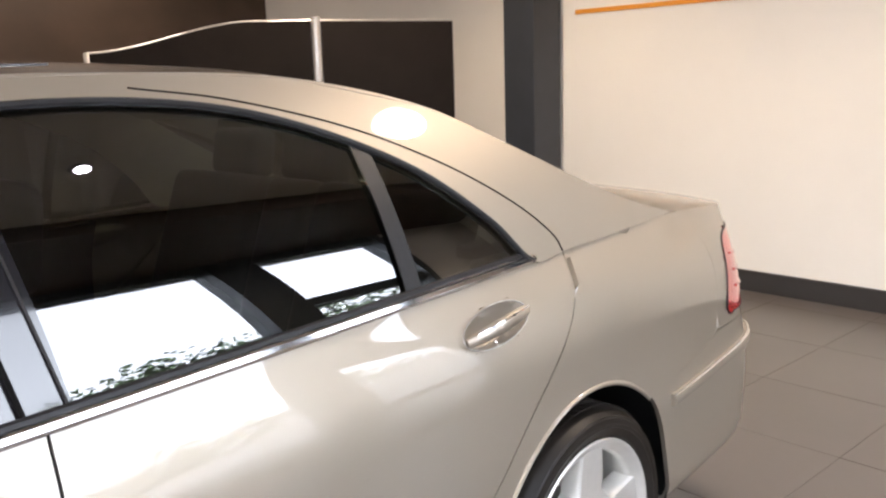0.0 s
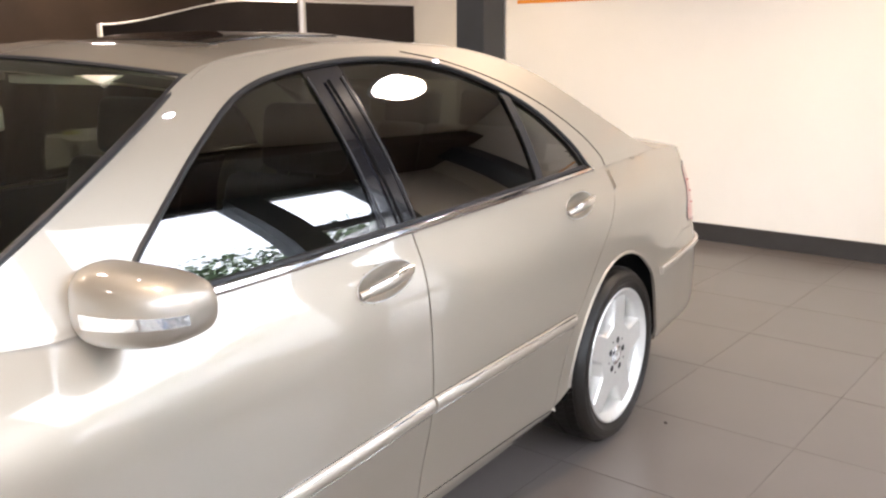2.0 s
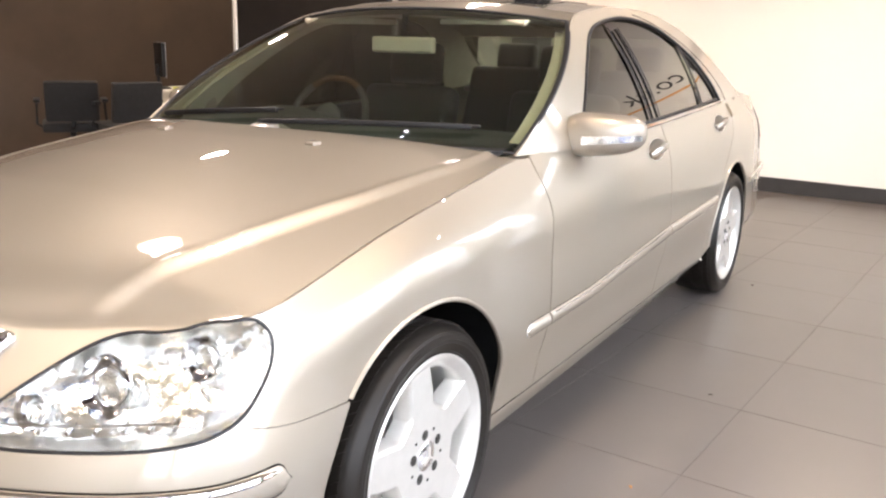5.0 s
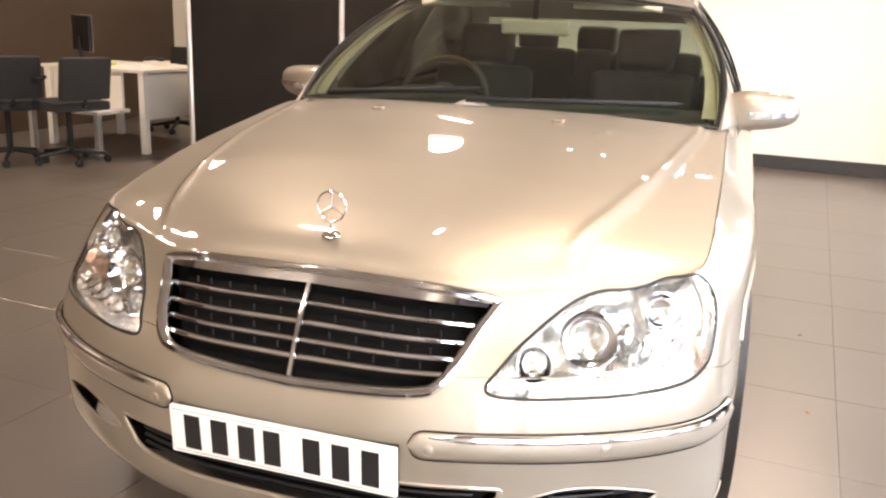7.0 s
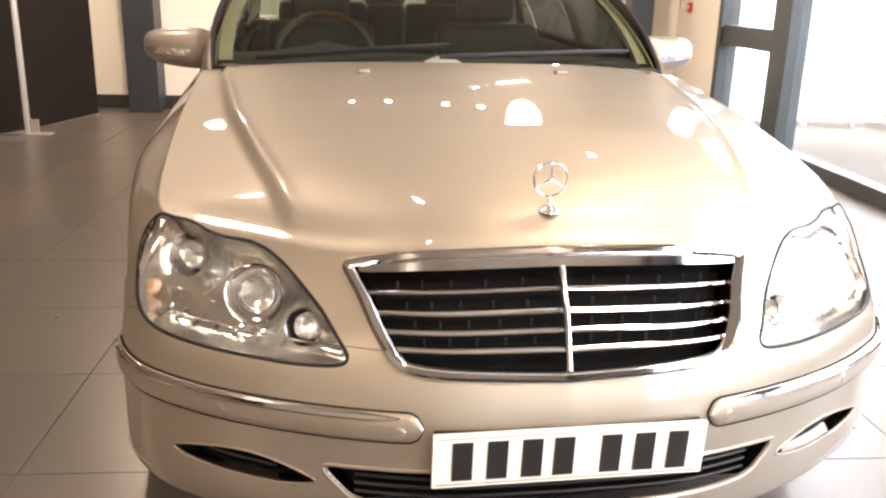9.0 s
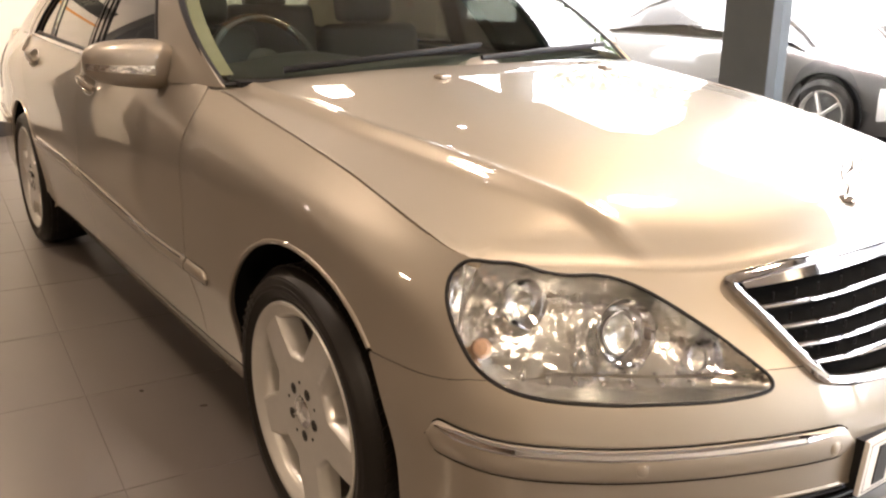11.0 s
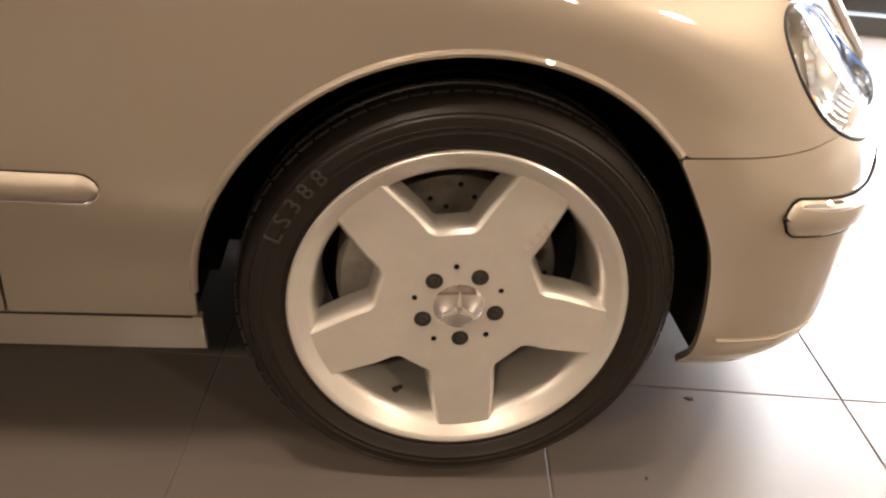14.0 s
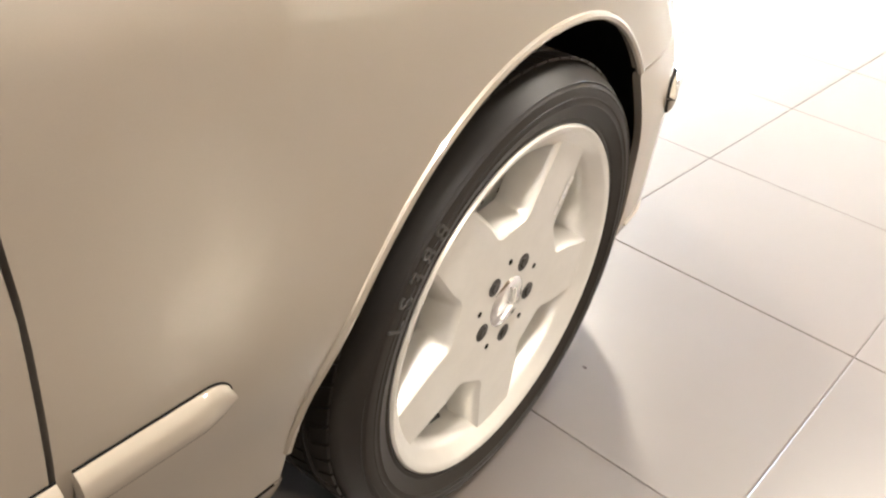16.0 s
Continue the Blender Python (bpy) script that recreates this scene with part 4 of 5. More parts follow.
def roof_z(x, y):
    zr = float(np.interp(x, [p[0] for p in OUTER], [p[1] for p in OUTER]))
    yr = cabin_y(x, zr)
    crown = float(np.interp(x, [1.235, 1.42, 1.6, 2.83], [.098, .055, .036, .034]))
    return zr + crown * (1 - min(abs(y) / yr, 1) ** 2.2)


def roof(u, w):
    s = 2 * w - 1
    q = s * s
    xf, xr = 1.235 + .12 * q, 2.83 - .07 * q
    x = xf + (xr - xf) * u
    zr = float(np.interp(x, [p[0] for p in OUTER], [p[1] for p in OUTER]))
    y = s * (cabin_y(x, zr) + .002)
    return (x, y, roof_z(x, y))


keep_normals("roof", sheet(roof, 40, 30, .01), PAINT, car)
keep_normals("sunroof", sheet(lambda u, w: (lambda x, y: (x, y, roof_z(x, y) + .003))(1.60 + .46 * u, (2 * w - 1) * .40), 12, 14, .01),
             GLOSSBLACK, car, "dark glass sunroof panel")


def boot(u, w):
    s = 2 * w - 1
    q = abs(s)
    xf = 3.50 - .06 * q * q
    e = cr(NET[6], 17 - 2.9 * q)
    xr, ye = e[0], e[1]
    x = xf + (xr - xf) * u
    y0 = .70 * q
    y = y0 + (ye - y0) * u
    z0, z1 = 1.05 - .03 * q * q, e[2]
    return (x, (1 if s > 0 else -1) * y, z0 + (z1 - z0) * u + .038 * math.sin(math.pi * min(1, u * 1.02)) ** .8 * (1 - .75 * q * q))


keep_normals("boot_lid", sheet(boot, 20, 36, .012), PAINT, car)


# wheels
def star_outline(spokes=5, r_out=.236, half=.044, r_in=.117, turn=0.0):
    pts = []
    for k in range(spokes):
        a = turn + k * math.tau / spokes
        d, s = Vector((math.cos(a), math.sin(a))), Vector((-math.sin(a), math.cos(a)))
        b = a + math.pi / spokes
        e, g = Vector((math.cos(b), math.sin(b))), Vector((-math.sin(b), math.cos(b)))
        c = a - math.pi / spokes
        pts += [d * r_out - s * .043, d * r_out + s * .043, d * (r_out - .022) + s * .0385,
                d * .150 + s * half, e * (r_in + .006) - g * .036, e * r_in - g * .026, e * r_in + g * .026, e * (r_in + .006) + g * .036]
        d2 = Vector((math.cos(a + math.tau / spokes), math.sin(a + math.tau / spokes)))
        s2 = Vector((-d2.y, d2.x))
        pts += [d2 * .150 - s2 * half, d2 * (r_out - .022) - s2 * .0385]
    return [(p.x, p.y) for p in pts]


def add_block(bm, a, width, y0, y1, r0, r1):
    """One tread block, bent a little round the tyre."""
    P = [[bm.verts.new((math.cos(a + q * width / 2 + s * .02) * rr, y, math.sin(a + q * width / 2 + s * .02) * rr)) for q, y, s in ((-1, y0, -1), (1, y0, -1), (1, y1, 1), (-1, y1, 1))] for rr in (r0, r1)]
    bm.faces.new(P[1])
    for k in range(4):
        bm.faces.new((P[0][k], P[0][(k + 1) % 4], P[1][(k + 1) % 4], P[1][k]))


def drafted(outline, steps):
    """A plate whose walls widen in steps of (outward offset, height)."""
    P = [Vector(p) for p in outline]
    n = len(P)
    out = []
    for i in range(n):
        a, c = (P[i] - P[i - 1]).normalized(), (P[(i + 1) % n] - P[i]).normalized()
        m = Vector((a.y + c.y, -a.x - c.x))
        out.append(m.normalized() / max(.5, m.length / 2))
    b = bmesh.new()
    rings = [[b.verts.new((*(p + o * d), z)) for p, o in zip(P, out)] for d, z in steps]
    b.faces.new(rings[0])
    for A, B in zip(rings, rings[1:]):
        for k in range(n):
            b.faces.new((A[k], B[k], B[(k + 1) % n], A[(k + 1) % n]))
    return b


def wheel(name, x, y, side, turn):
    """Built facing +y in its own frame."""
    w = empty(name)
    w.parent = car
    w.matrix_basis = Matrix.Translation((x, y, WHEEL_Z)) @ (Matrix.Identity(4) if side > 0 else Matrix.Rotation(math.pi, 4, "Z"))
    o = .028  # the sidewall's outer plane
    tyre = lathe([(.243, o - .012), (.2475, o - .001), (.2500, o + .002), (.2545, o + .001), (.258, o + .004), (.272, o + .008), (.2735, o + .0095), (.2755, o + .0085), (.281, o + .0092), (.2815, o + .0100), (.283, o + .0100), (.2835, o + .0092), (.288, o + .009), (.2935, o + .0078), (.294, o + .0086), (.2955, o + .008), (.296, o + .0068),
                  (.299, o + .005), (.3005, o + .006), (.303, o + .002), (.311, o - .008), (.3155, o - .018), (.3165, o - .024), (.319, o - .03),
                  (.3205, o - .05), (.3165, o - .052), (.3165, o - .060), (.3208, o - .062), (.321, o - .10), (.316, o - .102), (.316, o - .110), (.321, o - .112), (.321, o - .15),
                  (.316, o - .205), (.30, o - .235), (.25, o - .23)], 96)
    ty = part("tyre", tyre, RUBBER, w, "black low-profile tyre")
    tread = bmesh.new()
    for row, (y0, y1) in enumerate(((o - .048, o - .024), (o - .098, o - .066), (o - .148, o - .116))):
        for k in range(72):
            add_block(tread, (k + .5 * (row % 2)) * math.tau / 72, math.tau / 72 * .80, y0, y1, .3185, .3222)
    part("tread", tread, RUBBER, ty, "grooved tread blocks", smooth=False)
    rim = lathe([(.2475, o - .006), (.2475, o + .002), (.2445, o + .005), (.240, o + .0045), (.235, o + .001), (.229, o - .004), (.220, o - .010), (.2135, o - .016), (.210, o - .03),
                 (.206, o - .06), (.203, o - .11), (.21, o - .2), (.235, o - .225)], 96)
    part("rim", rim, ALLOY, w, "silver alloy rim")
    m = Matrix.Rotation(math.pi / 2, 4, "X") @ Matrix.Rotation(math.pi, 4, "X")
    star = drafted(star_outline(turn=turn), ((0, 0), (.0035, -.003), (.0065, -.0085), (.0115, -.048)))
    for v in star.verts:  # the spokes bow out a little and dip at the hub
        r = math.hypot(v.co.x, v.co.y)
        v.co.z += -.010 + .007 * math.sin(min(r / .24, 1) * math.pi * .8)
    bmesh.ops.transform(star, matrix=Matrix(((-1, 0, 0, 0), (0, 0, 1, o - .004), (0, 1, 0, 0), (0, 0, 0, 1))), verts=star.verts)
    part("spokes", star, ALLOY, w, "five broad silver spokes", sharp=30)
    cap = lathe([(.0, .006), (.012, .0055), (.030, .003), (.037, -.001), (.038, -.006)], 40)
    bmesh.ops.translate(cap, vec=(0, o - .006, 0), verts=cap.verts)
    capo = part("hub_cap", cap, CHROME, w, "chrome hub cap")
    st_ = bmesh.new()
    for k in range(3):
        a = math.pi / 2 + k * math.tau / 3
        add(st_, prism([(-.0035, .004), (.0035, .004), (0.0008, .026), (-.0008, .026)], 0, .004, 0, Matrix.Rotation(a - math.pi / 2, 4, "Z")))
    bmesh.ops.transform(st_, matrix=Matrix(((-1, 0, 0, 0), (0, 0, 1, o), (0, 1, 0, 0), (0, 0, 0, 1))), verts=st_.verts)
    part("emblem", st_, ALLOY, capo, "plain raised three-arm shape")
    for k in range(5):
        a = turn + k * math.tau / 5
        # no recess is cut: its shade is the colour of this flat disc
        hole = lathe([(.0128, -.006), (.0128, .0006), (.0118, .0006), (.0, .0003)], 20)
        bmesh.ops.translate(hole, vec=(-math.cos(a) * .056, o - .0074, math.sin(a) * .056), verts=hole.verts)
        bo = part("bolt", hole, BOLT, w, "flat dark disc standing for a shaded bolt recess")
        head = lathe([(.0078, 0), (.0078, .0018), (.0066, .0026), (.004, .0024), (0, .0016)], 6)
        bmesh.ops.translate(head, vec=(-math.cos(a) * .056, o - .0071, math.sin(a) * .056), verts=head.verts)
        part("bolt_head", head, BOLT, bo, smooth=False)
        pin = lathe([(.0042, -.004), (.0042, .0005), (.0, .0003)], 12)
        a += math.pi / 5
        bmesh.ops.translate(pin, vec=(-math.cos(a) * .066, o - .0074, math.sin(a) * .066), verts=pin.verts)
        part("pin", pin, DARK, w)
    disc = lathe([(.03, -.09), (.160, -.09), (.162, -.094), (.162, -.115), (.1, -.118)], 64)
    dk = part("brake_disc", disc, STEEL, w, "worn steel brake disc")
    # drill holes drawn as flat dark discs, their inner shade put into the colour
    for k in range(36):
        a, r = k * math.tau / 36, (.146, .128, .110)[k % 3]
        drill = lathe([(.0045, 0), (0, 0)], 8)
        bmesh.ops.translate(drill, vec=(math.cos(a) * r, -.0894, math.sin(a) * r), verts=drill.verts)
        part("disc_hole_shade", drill, DARK, dk, smooth=False)
    back = lathe([(.0, -.13), (.205, -.13)], 40)
    part("backplate", back, DARK, w, "dark backplate")
    cal = bmesh.new()
    seg = 10
    ring = []
    for i in range(seg + 1):
        a = radians(-32 + 64 * i / seg)
        ring.append([cal.verts.new((r * math.cos(a), yy, r * math.sin(a))) for r, yy in ((.10, -.06), (.172, -.058), (.180, -.07), (.180, -.125), (.10, -.125))])
    for i in range(seg):
        for k in range(5):
            cal.faces.new((ring[i][k], ring[i][(k + 1) % 5], ring[i + 1][(k + 1) % 5], ring[i + 1][k]))
    cal.faces.new(ring[0][::-1])
    cal.faces.new(ring[-1])
    part("caliper", cal, BRAKEDUST, w, "grey brake caliper")
    va = -math.pi / 2 - .40
    valve = tube([(-math.cos(va) * .208, o - .055, math.sin(va) * .208), (-math.cos(va) * .188, o - .040, math.sin(va) * .188)], lambda s: .006 - .002 * s, 10)
    part("valve", valve, BLACK, w, "black tyre valve")
    return w


def tyre_writing(w, text, start, step):
    """Raised writing on the sidewall of a wheel."""
    o = .028
    ty = next(c for c in w.children if c.name.startswith("tyre"))
    for k, ch in enumerate(text):
        a = radians(start - step * k)
        b = lettering(ch, .034, .0012)
        xs = [v.co.x for v in b.verts]
        bmesh.ops.translate(b, vec=(-(min(xs) + max(xs)) / 2, -.012, 0), verts=b.verts)
        R, T = Vector((-math.cos(a), 0, math.sin(a))), Vector((-math.sin(a), 0, -math.cos(a)))
        c = R * .286 + Vector((0, o + .0100, 0))
        m = Matrix(((T.x, R.x, 0, c.x), (T.y, R.y, 1, c.y), (T.z, R.z, 0, c.z), (0, 0, 0, 1)))
        bmesh.ops.transform(b, matrix=m, verts=b.verts)
        part("letter", b, WRITING, ty, smooth=False)
    sp = next(c for c in w.children if c.name.startswith("spokes"))
    a = radians(54)
    R, T = Vector((-math.cos(a), 0, math.sin(a))), Vector((-math.sin(a), 0, -math.cos(a)))
    for k in range(4):
        b = box(-.005, -.0055, 0, .005, .0055, .0006)
        c = R * (.136 + .015 * k) + T * .012 + Vector((0, o - .0066 + .0, 0))
        bmesh.ops.transform(b, matrix=Matrix(((T.x, R.x, 0, c.x), (T.y, R.y, 1, c.y), (T.z, R.z, 0, c.z), (0, 0, 0, 1))), verts=b.verts)
        part("mark", b, ALU, sp, smooth=False)


HUB_Y = .872
wheel_fr = wheel("front_wheel", 0, HUB_Y, 1, -math.pi / 2 + .13)
wheel("front_wheel", 0, -HUB_Y, -1, math.pi / 2 + .12)
wheel("rear_wheel", AXLE_R, -HUB_Y, -1, math.pi / 2 - .1)
wheel("rear_wheel", AXLE_R, HUB_Y, 1, math.pi / 2)
tyre_writing(wheel_fr, "LS388", 157, 5.4)

# ---- the saloon: lamps, grille, trim ----


def on_skin(t, v, side=1, off=0.0):
    """A point on the flank, off metres out of it, and the outward normal."""
    v = min(v, 5.995)
    p = skin(t, v)
    a, b = skin(t + .03, v) - skin(t - .03, v), skin(t, v + .03) - skin(t, v - .03)
    n = np.cross(b, a)
    n /= np.linalg.norm(n)
    p = p + n * off
    m = np.array((1, side, 1))
    return Vector(p * m), Vector(n * m)


def on_both(t, v, off=0.0):
    """The same over the whole front: t below 0 is the left side."""
    p, n = on_skin(abs(t), v, 1, off)
    if t < 0:
        p.y, n.y = -p.y, -n.y
    return p, n


def shape_on_skin(poly, side, off, rings=8, scale=1.0, depth=None):
    """A skin over the outline; depth(r) sinks it by the distance from the rim."""
    c = poly.mean(0)

    def f(u, w):
        k = u * len(poly)
        i = int(k) % len(poly)
        q = poly[i] + (poly[(i + 1) % len(poly)] - poly[i]) * (k - int(k))
        tv = c + (q - c) * w * scale
        p, n = on_both(tv[0] * side, tv[1], off)
        return tuple(p - n * depth(w) if depth else p)
    return sheet(f, len(poly), rings, 0, flip=side > 0)


def rim_on_skin(poly, side, r, off, flat=1.0, scale=1.0):
    c = poly.mean(0)
    return tube([on_both(*(lambda q: (q[0] * side, q[1]))(c + (p - c) * scale), off)[0] for p in poly], r, 8, True, None, flat)


def ball(r, centre, normal, cap=.35, seg=28):
    """A lens dome looking along normal."""
    prof = [(r * math.sin(a), r * (math.cos(a) - 1) * cap) for a in np.linspace(0.01, math.pi / 2, 8)]
    b = lathe(prof, seg, "Z")
    bmesh.ops.transform(b, matrix=Matrix.Translation(centre) @ normal.to_track_quat("Z", "Y").to_matrix().to_4x4(), verts=b.verts)
    return b


def dish(prof, centre, normal, seg=36):
    b = lathe(prof, seg, "Z")
    bmesh.ops.transform(b, matrix=Matrix.Translation(centre) @ normal.to_track_quat("Z", "Y").to_matrix().to_4x4(), verts=b.verts)
    return b


for side in (1, -1):
    lampo = part("headlight", shape_on_skin(LAMP, side, -.003, 10, 1.04, lambda w: .060 * (1 - w ** 6) + .003), REFLECTOR, car, "clear halogen headlight with bright reflectors")
    part("gasket", rim_on_skin(LAMP, side, .0038, -.001), BLACK, lampo, "black rubber gasket")
    part("lens", shape_on_skin(LAMP, side, .001, 10, .995, lambda w: -.013 * (1 - w ** 3)), LENS, lampo, "clear polycarbonate lens")
    # low beam projector, high beam, inner lamp
    for t, v, r in ((2.92, 5.05, .060), (3.98, 5.45, .043), (2.24, 4.66, .036)):
        p, n = on_both(t * side, v, -.030)
        n = (n + Vector((-1.2, 0, -.1))).normalized()
        part("lamp_bowl", dish([(r * 1.02, .016), (r, .018), (r * .95, .012), (r * .8, -.004), (r * .62, -.012)], p, n), CHROME, lampo, "chrome lamp bowl")
        part("lamp_ring", dish([(r * .62, -.006), (r * .63, .003), (r * .60, .005), (r * .57, .003), (r * .56, -.01)], p, n), CHROME, lampo, "satin lamp ring")
        part("projector", ball(r * .56, p + n * .003, n, .55), LENS, lampo, "glass projector lens")
        part("bulb_shield", dish([(0.0, -.014), (r * .3, -.012), (r * .56, -.006)], p, n), REFLECTOR, lampo)
    p, n = on_both(4.35 * side, 4.55, -.018)
    part("indicator", dish([(.001, .006), (.012, .004), (.018, -.004), (.018, -.012)], p, n, 20), AMBER, lampo, "amber indicator bulb cover")
    for k in range(7):  # ribs of the lower reflector
        a, b = on_both((2.3 + .25 * k) * side, 4.12, -.012)[0], on_both((2.35 + .25 * k) * side, 4.42, -.03)[0]
        part("reflector_rib", tube([a, (a + b) / 2 + Vector((0, 0, -.004)), b], .0045, 6), CHROME, lampo)

# grille
grille = part("grille", shape_on_skin(GRILLE, 1, -.045, 6, .97), DARK, car, "black radiator grille with chrome slats")
rim = tube([on_both(*p, .004)[0] for p in GRILLE], .0135, 8, True, None, .8)
part("grille_frame", rim, CHROME, grille, "chrome grille surround")


def half_at(v):
    """Half the grille's breadth, in stations, at rail v."""
    r = GRILLE[GRILLE[:, 0] > 0]
    r = r[np.argsort(r[:, 1])]
    r = r[r[:, 1] < 5.75]
    return float(np.interp(v, r[:, 1], r[:, 0])) - .02


# broad top bar
g = lambda u, w: tuple(on_both((2 * u - 1) * (1.80 - .06 * (1 - w)), 5.64 + .24 * w, .005)[0])
part("top_bar", sheet(g, 48, 4, .012, flip=True), CHROME, grille, "broad chrome top bar")
for k in range(4):
    v = 4.30 + .345 * k
    h = half_at(v)
    P = [on_both(h * (2 * i / 40 - 1), v, -.010)[0] for i in range(41)]
    part("slat", tube(P, .0050, 8, False, None, 1.0), CHROME, grille, "chrome grille slat")
    for i in range(-5, 6):
        if i:
            q, n = on_both(i * h / 6.2, v + .18, -.034)
            part("vane", tube([q - Vector((0, 0, .007)), q + Vector((0, 0, .007))], .0022, 6), BLACK, grille)
part("centre_bar", tube([on_both(0, 3.86 + (5.66 - 3.86) * i / 12, -.004)[0] for i in range(13)], .0062, 8, False, None, .8), CHROME, grille, "chrome centre bar")

# star on its stem: a plain ring
star = bmesh.new()
sx, sz = -.664, .821
tube([(sx + .01, math.cos(a) * .034, sz + .062 + math.sin(a) * .034) for a in np.linspace(0, math.tau, 33)[:-1]], .0024, 8, True, star)
for k in range(3):
    a = math.pi / 2 + k * math.tau / 3
    tube([(sx + .01, 0, sz + .062), (sx + .01, math.cos(a) * .034, sz + .062 + math.sin(a) * .034)], lambda s: .0034 - .0022 * s, 6, False, star)
tube([(sx + .01, 0, sz + .028), (sx + .012, 0, sz + .006)], .0035, 8, False, star)
add(star, lathe([(0, .012), (.012, .010), (.021, .004), (.023, 0)], 24, "Z"), Matrix.Translation((sx + .012, 0, sz - .002)))
part("bonnet_ornament", star, CHROME, car, "chrome ring ornament standing on the bonnet")

# bumper strips, number plate, intakes
for side in (1, -1):
    def strip(u, w):
        t = 1.05 + (4.80 - 1.05) * u
        d = min(t - 1.05, 4.80 - t)
        e = (1 - (1 - min(1, max(d, .0005) / .13)) ** 2) ** .5
        v = float(np.interp(t, [1, 2, 3, 4, 4.8], [2.80, 2.79, 2.76, 2.80, 2.88])) + (w - .5) * .62 * e
        return tuple(on_both(t * side, v, .002 + .010 * math.sin(math.pi * min(max(w, 0), 1)) ** .45)[0])
    so = part("rub_strip", sheet(strip, 90, 12, .012, flip=side > 0), PAINT, car, "body-coloured bumper rub strip")
    part("chrome_strip", tube([Vector(strip(.045 + .93 * i / 60, .84)) for i in range(61)], lambda k: .0088 * min(1, .25 + 9 * min(k, 1 - k)), 8, False, None, 1.0), CHROME, so, "chrome bumper strip")
    rim_ = [Vector(strip(i / 90, 0)) for i in range(91)] + [Vector(strip(1, 0.5))] + [Vector(strip(i / 90, 1)) for i in range(90, -1, -1)]
    part("strip_gap", tube(rim_, .0021, 6, True), DARK, so)
    for t in (1.22, 2.75):
        p, n = on_both(t * side, 2.74, .0118)
        part("parking_sensor", dish([(0, .0012), (.009, .0012), (.0105, 0)], p, n, 20), PAINT, so)
        part("sensor_ring", dish([(.0105, .0002), (.0115, .0008), (.0125, 0)], p, n, 20), PAINT, so)
    fog = part("side_intake", shape_on_skin(FOG, side, -.03, 5, .98, lambda w: .02 * (1 - w ** 4)), DARK, car, "black bumper side intake")
    part("intake_rim", rim_on_skin(FOG, side, .0036, -.0015, .8), PAINT, fog)
    for k in range(3):
        P = [on_both((2.3 + 1.05 * i / 12) * side, 1.68 + .10 * k, -.022)[0] for i in range(13)]
        part("intake_bar", tube(P, .0035, 6), BLACK, fog)
    p, n = on_both(2.9 * side, 1.80, -.030)
    part("fog_lamp", dish([(0, .012), (.02, .010), (.034, .002), (.036, -.01)], p, (n + Vector((-1, 0, 0))).normalized(), 28), LENS, fog, "clear fog lamp")
intake = part("lower_intake", shape_on_skin(INTAKE, 1, -.035, 5, .98), DARK, car, "black lower bumper intake")
part("intake_rim", tube([on_both(*p, -.004)[0] for p in INTAKE], .006, 8, True), PAINT, intake)
for k in range(4):
    v = 1.50 + .12 * k
    part("intake_bar", tube([on_both(1.6 * (i / 10 - 1), v, -.02)[0] for i in range(21)], .0035, 6), BLACK, intake)

TILT = Matrix.Translation((-.893, 0, .420)) @ Matrix.Rotation(radians(-4), 4, "Y")
plate_ = part("number_plate", box(-.004, -.26, -.0555, .006, .26, .0555, .004, None, TILT), PLATE, car, "white number plate with plain dark bars")
part("plate_border", tube([TILT @ Vector((-.0045, y, z)) for y, z in ((-.252, -.048), (.252, -.048), (.252, .048), (-.252, .048))], .0006, 6, True), INK, plate_)
for y in (.205, .140, .075, .015, -.075, -.140, -.205):
    bars = box(-.0062, y - .019, -.0395, -.0038, y + .019, .0395, 0, None, TILT)
    part("plate_bar", bars, INK, plate_, smooth=False)
part("plate_carrier", box(.006, -.255, -.05, .03, .255, .05, .004, None, TILT), BLACK, plate_)

# side trim
MOULD = ([.45, .95, 1.2, 1.8, 2.6], [.504, .505, .523, .560, .572])


def mould_tv(x0, x1):
    def f(u, w):
        x = x0 + (x1 - x0) * u
        d = min(x - .482, 2.62 - x)
        e = (1 - (1 - min(1, max(d, .0004) / .028)) ** 2) ** .5
        z = seam(MOULD, x) + (w - .5) * .043 * e
        return st(x), height(st(x), z)
    return f


